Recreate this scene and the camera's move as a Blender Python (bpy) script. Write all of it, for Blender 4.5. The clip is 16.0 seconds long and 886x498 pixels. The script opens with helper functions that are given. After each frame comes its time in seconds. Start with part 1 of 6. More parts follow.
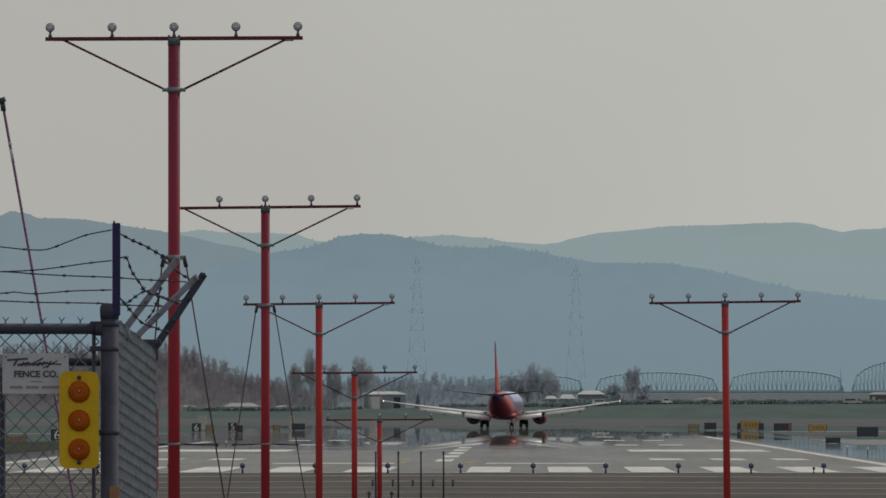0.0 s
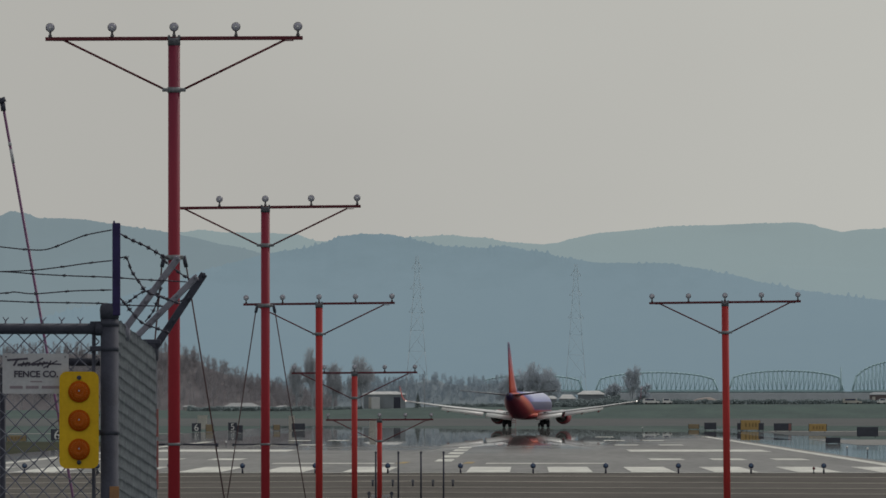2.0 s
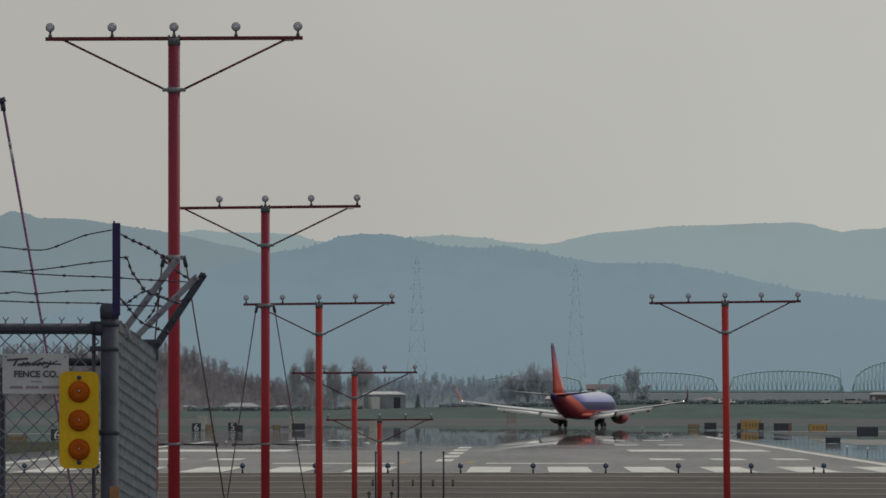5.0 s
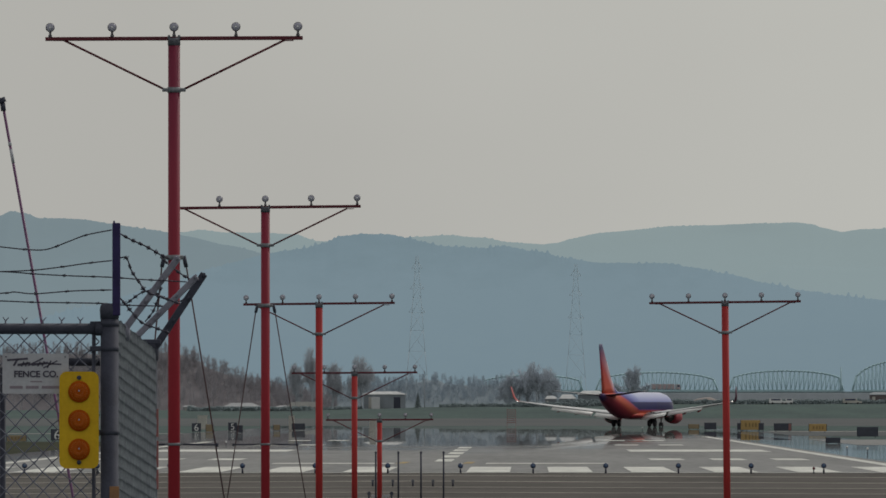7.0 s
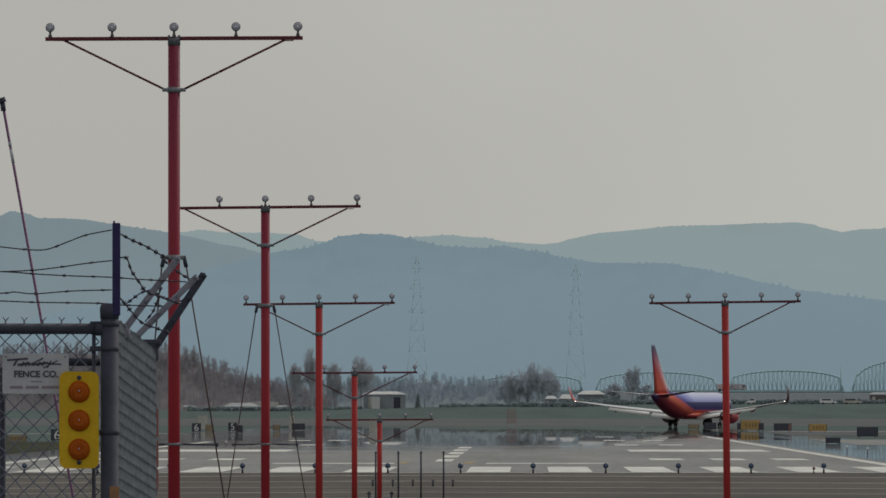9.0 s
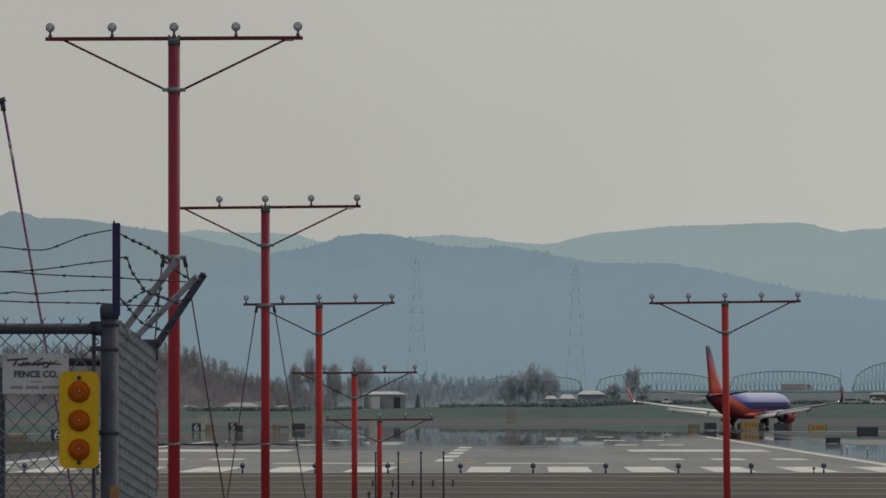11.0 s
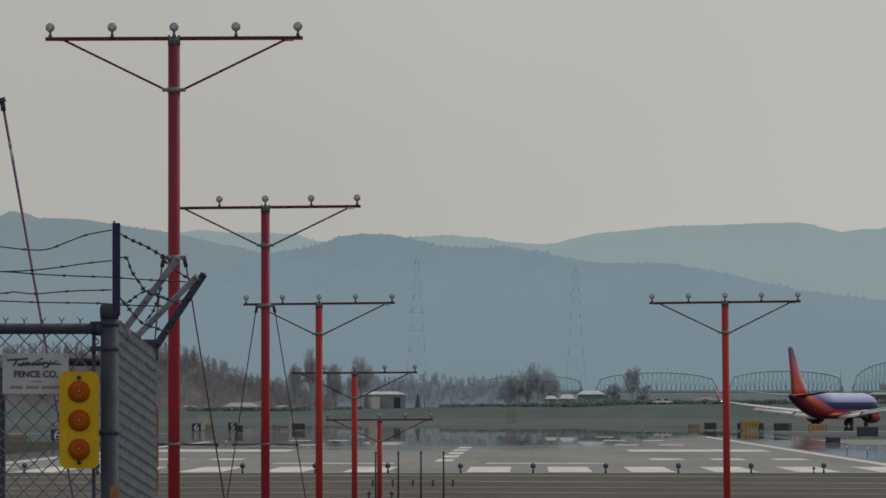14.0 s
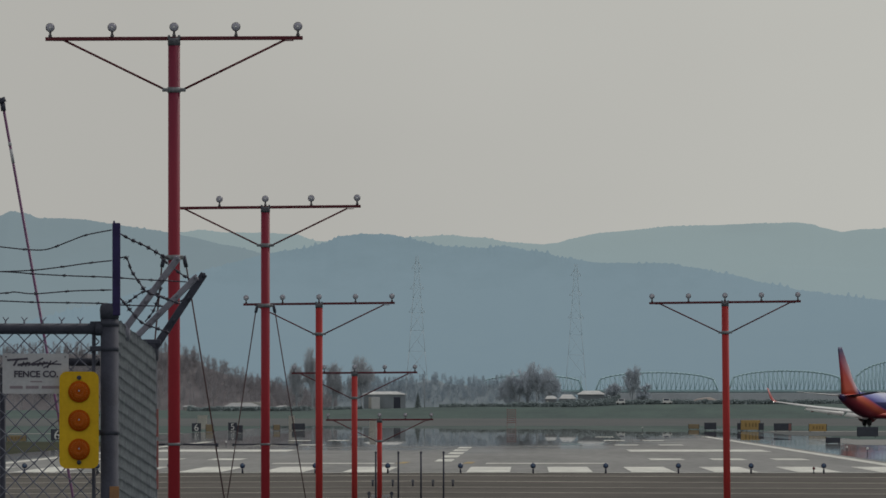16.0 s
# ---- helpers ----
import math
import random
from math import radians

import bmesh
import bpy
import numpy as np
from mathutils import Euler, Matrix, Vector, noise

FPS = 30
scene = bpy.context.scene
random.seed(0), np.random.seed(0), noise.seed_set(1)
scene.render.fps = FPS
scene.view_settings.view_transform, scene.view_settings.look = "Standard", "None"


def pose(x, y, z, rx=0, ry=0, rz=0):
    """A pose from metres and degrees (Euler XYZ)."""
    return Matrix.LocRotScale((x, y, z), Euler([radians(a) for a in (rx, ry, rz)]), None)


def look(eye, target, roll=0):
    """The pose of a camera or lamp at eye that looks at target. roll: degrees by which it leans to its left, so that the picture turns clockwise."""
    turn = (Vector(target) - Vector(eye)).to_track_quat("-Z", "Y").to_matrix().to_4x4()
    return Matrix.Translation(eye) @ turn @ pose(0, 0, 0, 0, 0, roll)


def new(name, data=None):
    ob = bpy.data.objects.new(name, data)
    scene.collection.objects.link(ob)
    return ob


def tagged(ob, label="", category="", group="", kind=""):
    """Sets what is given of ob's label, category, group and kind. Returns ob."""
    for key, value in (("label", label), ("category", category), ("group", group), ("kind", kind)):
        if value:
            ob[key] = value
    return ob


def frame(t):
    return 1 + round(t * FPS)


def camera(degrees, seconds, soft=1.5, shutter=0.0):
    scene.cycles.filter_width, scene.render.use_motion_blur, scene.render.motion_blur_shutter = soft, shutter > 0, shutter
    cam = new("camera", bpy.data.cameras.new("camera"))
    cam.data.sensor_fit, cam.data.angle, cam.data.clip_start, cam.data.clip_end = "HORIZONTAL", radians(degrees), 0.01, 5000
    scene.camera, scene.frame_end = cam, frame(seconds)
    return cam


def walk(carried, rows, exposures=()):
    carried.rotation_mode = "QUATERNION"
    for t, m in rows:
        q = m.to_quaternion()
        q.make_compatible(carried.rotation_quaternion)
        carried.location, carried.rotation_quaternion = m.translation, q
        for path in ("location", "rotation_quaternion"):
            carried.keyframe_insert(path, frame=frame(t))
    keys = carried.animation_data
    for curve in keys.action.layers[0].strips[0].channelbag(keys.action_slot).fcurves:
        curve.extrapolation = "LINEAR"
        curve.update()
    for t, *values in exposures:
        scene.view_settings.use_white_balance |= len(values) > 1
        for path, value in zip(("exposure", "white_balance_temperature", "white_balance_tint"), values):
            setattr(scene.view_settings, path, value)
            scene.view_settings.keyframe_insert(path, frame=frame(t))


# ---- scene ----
# Telephoto view down a runway: approach-light masts, a perimeter fence corner, and a twin-jet taxiing off.
# x: right of the viewpoint, y: along the runway, z: up. The runway's centre line lies at x = CL.
cam = camera(3.5812, 16.0, soft=1.6)
EYE = (0, 0, 2.75)
AIM = look(EYE, (-5.9016, 1000, 2.75 + 11.2848))
walk(cam, [(0, AIM), (16.0, AIM)])
CL = -4.34

# ---- world and sun: high thin overcast, sun ahead and to the side ----
SUN_EL, SUN_AZ = 42.0, 50.0
world = bpy.data.worlds.new("overcast_sky")
scene.world = world
world.use_nodes = True
wn, wl = world.node_tree.nodes, world.node_tree.links
wn.clear()
w_out, w_bg = wn.new("ShaderNodeOutputWorld"), wn.new("ShaderNodeBackground")
w_sky = wn.new("ShaderNodeTexSky")
w_sky.sky_type, w_sky.sun_disc = "NISHITA", False
w_sky.sun_elevation, w_sky.sun_rotation = radians(SUN_EL), radians(SUN_AZ)
w_sky.air_density, w_sky.dust_density = 1.0, 4.0
w_dim = wn.new("ShaderNodeVectorMath")
w_dim.operation = "SCALE"
w_dim.inputs[3].default_value = 0.10
w_co, w_map = wn.new("ShaderNodeTexCoord"), wn.new("ShaderNodeMapping")
w_map.inputs["Scale"].default_value = (7, 7, 14)
w_noise = wn.new("ShaderNodeTexNoise")
w_noise.inputs["Scale"].default_value, w_noise.inputs["Detail"].default_value = 2.0, 3
w_ramp = wn.new("ShaderNodeValToRGB")
w_ramp.color_ramp.elements[0].color = (0.466, 0.465, 0.440, 1)
w_ramp.color_ramp.elements[1].color = (0.538, 0.542, 0.510, 1)
w_ramp.color_ramp.elements[0].position, w_ramp.color_ramp.elements[1].position = 0.25, 0.75
w_mix = wn.new("ShaderNodeMix")
w_mix.data_type = "RGBA"
w_mix.inputs[0].default_value = 0.88
wl.new(w_co.outputs["Generated"], w_map.inputs["Vector"])
wl.new(w_map.outputs[0], w_noise.inputs["Vector"])
w_sep, w_add = wn.new("ShaderNodeSeparateXYZ"), wn.new("ShaderNodeMath")
w_add.operation = "MULTIPLY_ADD"
w_add.inputs[1].default_value = 5.0
wl.new(w_co.outputs["Generated"], w_sep.inputs[0])
wl.new(w_sep.outputs[0], w_add.inputs[0])
wl.new(w_noise.outputs[0], w_add.inputs[2])
wl.new(w_add.outputs[0], w_ramp.inputs[0])
wl.new(w_sky.outputs[0], w_dim.inputs[0])
wl.new(w_dim.outputs[0], w_mix.inputs[6])
wl.new(w_ramp.outputs[0], w_mix.inputs[7])
wl.new(w_mix.outputs[2], w_bg.inputs[0])
w_bg.inputs[1].default_value = 1.0
wl.new(w_bg.outputs[0], w_out.inputs[0])

sun = new("sun", bpy.data.lights.new("sun", "SUN"))
sun.data.energy, sun.data.angle, sun.data.color = 1.0, radians(12), (1.0, 0.96, 0.88)
sx, sy = math.sin(radians(SUN_AZ)), math.cos(radians(SUN_AZ))
sun.matrix_world = look((sx * 300, sy * 300, 300 * math.tan(radians(SUN_EL))), (0, 0, 0))


# ---- materials ----
def mat(name, a, b=None, rough=0.7, metal=0.0, scale=6.0, stretch=(1, 1, 1), bump=0.0, coat=0.0, spec=0.5, emit=None, emit_strength=0.0, coords="Object"):
    """Two-tone surface: coarse stains and fine grain mixed between colours a and b."""
    m = bpy.data.materials.new(name)
    m.use_nodes = True
    n, l = m.node_tree.nodes, m.node_tree.links
    p = n["Principled BSDF"]
    p.inputs["Roughness"].default_value, p.inputs["Metallic"].default_value = rough, metal
    p.inputs["Coat Weight"].default_value, p.inputs["Specular IOR Level"].default_value = coat, spec
    b = b or tuple(c * 0.75 for c in a)
    tc, mp = n.new("ShaderNodeTexCoord"), n.new("ShaderNodeMapping")
    mp.inputs["Scale"].default_value = stretch
    l.new(tc.outputs[coords], mp.inputs["Vector"])
    big, fine = n.new("ShaderNodeTexNoise"), n.new("ShaderNodeTexNoise")
    for t, s, d in ((big, scale, 3), (fine, scale * 9, 4)):
        t.inputs["Scale"].default_value, t.inputs["Detail"].default_value = s, d
        l.new(mp.outputs[0], t.inputs["Vector"])
    add = n.new("ShaderNodeMath")
    add.operation = "MULTIPLY_ADD"
    l.new(fine.outputs[0], add.inputs[0])
    add.inputs[1].default_value = 0.45
    half = n.new("ShaderNodeMath")
    half.operation = "MULTIPLY"
    l.new(big.outputs[0], half.inputs[0])
    half.inputs[1].default_value = 0.6
    l.new(half.outputs[0], add.inputs[2])
    ramp = n.new("ShaderNodeValToRGB")
    ramp.color_ramp.elements[0].position, ramp.color_ramp.elements[1].position = 0.34, 0.7
    ramp.color_ramp.elements[0].color, ramp.color_ramp.elements[1].color = (*b, 1), (*a, 1)
    l.new(add.outputs[0], ramp.inputs[0])
    l.new(ramp.outputs[0], p.inputs["Base Color"])
    if bump:
        bp = n.new("ShaderNodeBump")
        bp.inputs["Strength"].default_value, bp.inputs["Distance"].default_value = bump, 0.02
        l.new(fine.outputs[0], bp.inputs["Height"])
        l.new(bp.outputs[0], p.inputs["Normal"])
    if emit:
        p.inputs["Emission Color"].default_value = (*emit, 1)
        p.inputs["Emission Strength"].default_value = emit_strength
    return m


def veiled_mast_paint(name, low, high, z0, z1):
    """Red mast paint; the dark purplish veil over the upper mast is put into its colour between heights z0 and z1."""
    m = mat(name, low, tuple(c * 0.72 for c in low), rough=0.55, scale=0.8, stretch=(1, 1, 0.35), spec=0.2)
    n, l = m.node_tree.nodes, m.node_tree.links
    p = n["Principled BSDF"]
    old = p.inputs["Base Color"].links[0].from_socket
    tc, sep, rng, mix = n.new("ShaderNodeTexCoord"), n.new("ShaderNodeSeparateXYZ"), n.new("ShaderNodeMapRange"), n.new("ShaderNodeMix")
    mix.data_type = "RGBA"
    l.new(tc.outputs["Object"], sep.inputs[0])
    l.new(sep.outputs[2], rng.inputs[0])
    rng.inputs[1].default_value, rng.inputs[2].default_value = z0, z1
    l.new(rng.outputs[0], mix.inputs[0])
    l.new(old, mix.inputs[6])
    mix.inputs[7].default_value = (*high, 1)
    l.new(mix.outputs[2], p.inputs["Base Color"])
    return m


RED = veiled_mast_paint("mast_red_paint", (0.345, 0.024, 0.038), (0.17, 0.019, 0.046), 3.6, 7.4)
# brighter, more orange red for the farther masts
BRIGHT_RED = mat("brighter_mast_paint", (0.43, 0.037, 0.034), (0.30, 0.025, 0.029), rough=0.65, scale=0.8, stretch=(1, 1, 0.35), spec=0.2)
CAP = mat("mottled_grey_saddle", (0.15, 0.155, 0.18), (0.06, 0.062, 0.075), rough=0.6, metal=0.2, scale=22, spec=0.25)
DARK_RED = mat("bar_red_paint", (0.125, 0.018, 0.030), (0.075, 0.014, 0.022), rough=0.6, scale=3, spec=0.3)
STEEL = mat("galvanised_steel", (0.235, 0.24, 0.265), (0.135, 0.14, 0.16), rough=0.6, metal=0.3, scale=14, spec=0.3)
DARK_STEEL = mat("weathered_steel", (0.060, 0.064, 0.092), (0.036, 0.039, 0.058), rough=0.7, metal=0.1, scale=14, spec=0.25)
WIRE = mat("dull_wire", (0.058, 0.052, 0.078), (0.032, 0.029, 0.046), rough=0.6, metal=0.4, scale=30)
LAMP = mat("frosted_lamp_glass", (0.38, 0.37, 0.45), (0.27, 0.265, 0.33), rough=0.25, scale=20, coat=0.2)
LAMP_RIM = mat("lamp_rim", (0.12, 0.11, 0.12), (0.06, 0.06, 0.07), rough=0.4, metal=0.6, scale=30)
CONCRETE = mat("runway_concrete", (0.285, 0.285, 0.285), (0.192, 0.193, 0.195), rough=0.95, scale=0.06, stretch=(3, 0.12, 1), spec=0.02)
ASPHALT = mat("shoulder_asphalt", (0.13, 0.128, 0.125), (0.075, 0.075, 0.075), rough=0.95, scale=0.05, stretch=(2, 0.15, 1), spec=0.05)
PAD = mat("blast_pad_asphalt", (0.125, 0.115, 0.108), (0.075, 0.07, 0.066), rough=0.95, scale=0.12, stretch=(1.5, 0.3, 1), spec=0.05)
PAINT_WHITE = mat("runway_white_paint", (0.72, 0.72, 0.68), (0.46, 0.46, 0.44), rough=0.9, scale=0.3, stretch=(3, 0.2, 1), spec=0.1)
PAINT_YELLOW = mat("worn_yellow_paint", (0.46, 0.35, 0.18), (0.30, 0.25, 0.17), rough=0.9, scale=0.3, spec=0.05)
PAINT_PALE = mat("faded_chevron_paint", (0.48, 0.45, 0.40), (0.20, 0.19, 0.175), rough=0.9, scale=0.25, spec=0.05)
# pale blue haze is mixed into the base colour of this grass
GRASS = mat("hazed_grass", (0.115, 0.153, 0.143), (0.09, 0.112, 0.115), rough=0.95, scale=0.07, stretch=(1, 0.3, 1), spec=0.0)
OLIVE_GRASS = mat("dark_olive_grass", (0.078, 0.080, 0.060), (0.05, 0.054, 0.044), rough=0.95, scale=0.08, stretch=(1, 0.2, 1), spec=0.0)
# verge grass greyed in colour to show haze over it
DRY_GRASS = mat("hazed_dry_grass", (0.148, 0.153, 0.156), (0.122, 0.131, 0.137), rough=0.95, scale=0.03, stretch=(1, 0.06, 1), spec=0.0)
# far trees and hedge carry distance haze as paler, bluer base colour
BARK = mat("hazed_bark", (0.40, 0.43, 0.48), (0.33, 0.36, 0.40), rough=0.95, scale=2, spec=0.05)
TWIG = mat("hazed_twigs", (0.54, 0.585, 0.65), (0.45, 0.49, 0.555), rough=0.95, scale=0.6, spec=0.05)
# lighter copy of the twigs for trees deeper in the haze
HAZIER_TWIG = mat("hazier_twigs", (0.50, 0.52, 0.565), (0.42, 0.437, 0.475), rough=0.95, scale=0.6, spec=0.05)
CONIFER = mat("hazed_needles", (0.17, 0.21, 0.22), (0.13, 0.165, 0.175), rough=0.9, scale=1.5)
HEDGE = mat("hazed_hedge", (0.235, 0.28, 0.295), (0.19, 0.228, 0.243), rough=0.95, scale=0.4, spec=0.1)
# steel colours washed out by hand to imitate haze before bridge and pylons
BRIDGE = mat("hazed_bridge_steel", (0.42, 0.58, 0.63), (0.36, 0.51, 0.56), rough=0.85, scale=0.2, spec=0.1)
PYLON = mat("hazed_pylon_steel", (0.50, 0.55, 0.59), (0.44, 0.49, 0.53), rough=0.85, scale=0.2, spec=0.1)
WHITE_ROOF = mat("white_metal_roof", (0.60, 0.605, 0.61), (0.38, 0.385, 0.40), rough=0.6, scale=0.5)
# dark wall lifted in colour for the haze at its distance
DARK_WALL = mat("hazed_timber_wall", (0.33, 0.355, 0.385), (0.26, 0.28, 0.305), rough=0.8, scale=0.5)
PALE_WALL = mat("pale_block_wall", (0.5, 0.48, 0.44), (0.36, 0.35, 0.33), rough=0.8, scale=0.5)
SIGN_BLACK = mat("black_sign_face", (0.05, 0.056, 0.08), (0.032, 0.036, 0.055), rough=0.6, scale=2)
SIGN_YELLOW = mat("yellow_sign_face", (0.44, 0.29, 0.10), (0.35, 0.235, 0.09), rough=0.6, scale=2)
WHITE = mat("white_enamel", (0.75, 0.75, 0.75), (0.6, 0.6, 0.6), rough=0.4, scale=4)
MARKER = mat("yellow_marker_enamel", (0.62, 0.385, 0.014), (0.50, 0.30, 0.010), rough=0.55, scale=7, spec=0.2)
AMBER = mat("amber_reflector", (0.40, 0.082, 0.001), (0.27, 0.045, 0.001), rough=0.6, scale=25, spec=0.1)
RIDGE = mat("amber_ribs", (0.50, 0.13, 0.006), (0.36, 0.08, 0.003), rough=0.4, scale=40)
BLUE_LIGHT = mat("blue_light_housing", (0.02, 0.035, 0.10), (0.012, 0.02, 0.06), rough=0.35, scale=10)
BLUE_LENS = mat("blue_glass_lens", (0.07, 0.12, 0.22), (0.05, 0.09, 0.17), rough=0.25, scale=20)
RUBBER = mat("tyre_rubber", (0.034, 0.034, 0.04), (0.024, 0.024, 0.028), rough=0.8, scale=6)
PURPLE_ROD = mat("faded_red_rod", (0.14, 0.038, 0.13), (0.09, 0.028, 0.095), rough=0.5, scale=2)
SIGN_WHITE = mat("white_sign_sheet", (0.46, 0.46, 0.50), (0.36, 0.36, 0.40), rough=0.7, scale=9, spec=0.15)
GUY = mat("dark_guy_cable", (0.075, 0.028, 0.034), (0.045, 0.02, 0.026), rough=0.6, scale=5)
ARM = mat("pressed_steel_arm", (0.25, 0.25, 0.31), (0.16, 0.16, 0.205), rough=0.6, metal=0.2, scale=14, spec=0.3)
MESH = mat("chain_link_wire", (0.19, 0.215, 0.235), (0.09, 0.10, 0.125), rough=0.75, metal=0.1, scale=14, spec=0.2)
DULL_MESH = mat("dull_chain_link_wire", (0.175, 0.182, 0.235), (0.12, 0.125, 0.17), rough=0.8, scale=14, spec=0.15)
INK = mat("dark_sign_ink", (0.07, 0.06, 0.095), (0.045, 0.04, 0.065), rough=0.6, scale=20)
RED_INK = mat("pink_sign_ink", (0.26, 0.21, 0.25), (0.21, 0.17, 0.21), rough=0.6, scale=20)


def mirage_film(name, dry, y0, y1, most=1.0, full=1.0, patch=(0.2, 1.0), ripple=0.0, skew=0.0, film_rough=(0.002, 0.010)):
    """The dry paving with a mirror film added to mimic heat mirage, setting in between y0 and y1, in uneven streaks
    along the runway.
    """
    m = dry.copy()
    m.name = name
    n, l = m.node_tree.nodes, m.node_tree.links
    p, out = n["Principled BSDF"], n["Material Output"]
    film = n.new("ShaderNodeBsdfPrincipled")
    film.inputs["Base Color"].default_value = (0.05, 0.052, 0.056, 1)
    film.inputs["Specular IOR Level"].default_value = 0.1
    tc, sep, rng = n.new("ShaderNodeTexCoord"), n.new("ShaderNodeSeparateXYZ"), n.new("ShaderNodeMapRange")
    l.new(tc.outputs["Object"], sep.inputs[0])
    # on one half of the runway the mirage film sets in farther out
    east, late = n.new("ShaderNodeMath"), n.new("ShaderNodeMath")
    east.operation, late.operation = "MAXIMUM", "MULTIPLY_ADD"
    l.new(sep.outputs[0], east.inputs[0])
    l.new(east.outputs[0], late.inputs[0])
    late.inputs[1].default_value = -skew
    l.new(sep.outputs[1], late.inputs[2])
    l.new(late.outputs[0], rng.inputs[0])
    rng.inputs[1].default_value, rng.inputs[2].default_value, rng.inputs[3].default_value, rng.inputs[4].default_value = y0, y1, -0.45, full
    mp, nz = n.new("ShaderNodeMapping"), n.new("ShaderNodeTexNoise")
    mp.inputs["Scale"].default_value = (0.09, 0.014, 1)
    nz.inputs["Scale"].default_value, nz.inputs["Detail"].default_value = 1.0, 5
    l.new(tc.outputs["Object"], mp.inputs[0])
    l.new(mp.outputs[0], nz.inputs["Vector"])
    add = n.new("ShaderNodeMath")
    add.operation = "ADD"
    add.use_clamp = True
    l.new(rng.outputs[0], add.inputs[0])
    l.new(nz.outputs[0], add.inputs[1])
    sharp = n.new("ShaderNodeMapRange")
    sharp.interpolation_type = "SMOOTHSTEP"
    l.new(add.outputs[0], sharp.inputs[0])
    sharp.inputs[1].default_value, sharp.inputs[2].default_value, sharp.inputs[4].default_value = *patch, most
    rgh = n.new("ShaderNodeMapRange")
    l.new(nz.outputs[0], rgh.inputs[0])
    rgh.inputs[1].default_value, rgh.inputs[2].default_value, rgh.inputs[3].default_value, rgh.inputs[4].default_value = 0.35, 0.65, *film_rough
    l.new(rgh.outputs[0], film.inputs["Roughness"])
    rp, rz = n.new("ShaderNodeMapping"), n.new("ShaderNodeTexNoise")
    rp.inputs["Scale"].default_value = (0.2, 0.012, 1)
    rz.inputs["Scale"].default_value, rz.inputs["Detail"].default_value = 1.0, 4
    l.new(tc.outputs["Object"], rp.inputs[0])
    l.new(rp.outputs[0], rz.inputs["Vector"])
    tilt, comb = n.new("ShaderNodeMath"), n.new("ShaderNodeCombineXYZ")
    tilt.operation = "MULTIPLY_ADD"
    l.new(rz.outputs[0], tilt.inputs[0])
    tilt.inputs[1].default_value, tilt.inputs[2].default_value = -ripple, ripple * 0.47
    l.new(tilt.outputs[0], comb.inputs[1])
    sp, sz, side = n.new("ShaderNodeMapping"), n.new("ShaderNodeTexNoise"), n.new("ShaderNodeMath")
    sp.inputs["Scale"].default_value, sp.inputs["Location"].default_value = (0.25, 0.15, 1), (31, 7, 0)
    sz.inputs["Scale"].default_value, sz.inputs["Detail"].default_value = 1.0, 3
    l.new(tc.outputs["Object"], sp.inputs[0])
    l.new(sp.outputs[0], sz.inputs["Vector"])
    side.operation = "MULTIPLY_ADD"
    l.new(sz.outputs[0], side.inputs[0])
    side.inputs[1].default_value, side.inputs[2].default_value = ripple, -ripple / 2
    l.new(side.outputs[0], comb.inputs[0])
    comb.inputs[2].default_value = 1.0
    if ripple:
        l.new(comb.outputs[0], film.inputs["Normal"])
    mix = n.new("ShaderNodeMixShader")
    l.new(sharp.outputs[0], mix.inputs[0])
    l.new(p.outputs[0], mix.inputs[1])
    l.new(film.outputs[0], mix.inputs[2])
    l.new(mix.outputs[0], out.inputs[0])
    return m


# paving with the added mirror film that stands in for mirage
MIRAGE_RUNWAY = mirage_film("mirage_runway_concrete", CONCRETE, 770, 1340, 0.90, skew=22.0)
MIRAGE_ASPHALT = mirage_film("mirage_shoulder_asphalt", ASPHALT, 480, 800, 0.78, 0.58, (0.62, 1.0), ripple=0.0012, film_rough=(0.020, 0.030))
MIRAGE_TAXIWAY = mirage_film("mirage_taxiway_asphalt", ASPHALT, 480, 800, 0.97)


# ---- mesh helpers ----
def finish(name, bm, material, parent=None, label="", smooth=False):
    me = bpy.data.meshes.new(name)
    bm.normal_update()
    bm.to_mesh(me)
    bm.free()
    for m in material if isinstance(material, (list, tuple)) else [material]:
        me.materials.append(m)
    if smooth:
        me.polygons.foreach_set("use_smooth", [True] * len(me.polygons))
    ob = new(name, me)
    if parent is not None:
        ob.parent = parent
    return tagged(ob, label)


def part(name, bm, material, parent, label="", smooth=False):
    return finish(name, bm, material, parent, label, smooth)


def thing(name, at, label, category, group="", kind=""):
    ob = new(name)
    ob.matrix_basis = at if isinstance(at, Matrix) else Matrix.Translation(at)
    ob.empty_display_size = 0.2
    return tagged(ob, label, category, group, kind)


def frame_axes(direction):
    w = Vector(direction).normalized()
    u = w.orthogonal().normalized() if abs(w.z) > 0.99 else w.cross(Vector((0, 0, 1))).normalized()
    return u, w.cross(u), w


def tube(bm, p0, p1, r0, r1=None, n=8, caps=True, smooth=True):
    r1 = r0 if r1 is None else r1
    p0, p1 = Vector(p0), Vector(p1)
    u, v, _ = frame_axes(p1 - p0)
    rings = []
    for p, r in ((p0, r0), (p1, r1)):
        rings.append([bm.verts.new(p + (u * math.cos(2 * math.pi * i / n) + v * math.sin(2 * math.pi * i / n)) * r) for i in range(n)])
    for i in range(n):
        f = bm.faces.new((rings[0][i], rings[0][(i + 1) % n], rings[1][(i + 1) % n], rings[1][i]))
        f.smooth = smooth
    if caps:
        bm.faces.new(rings[0][::-1])
        bm.faces.new(rings[1])


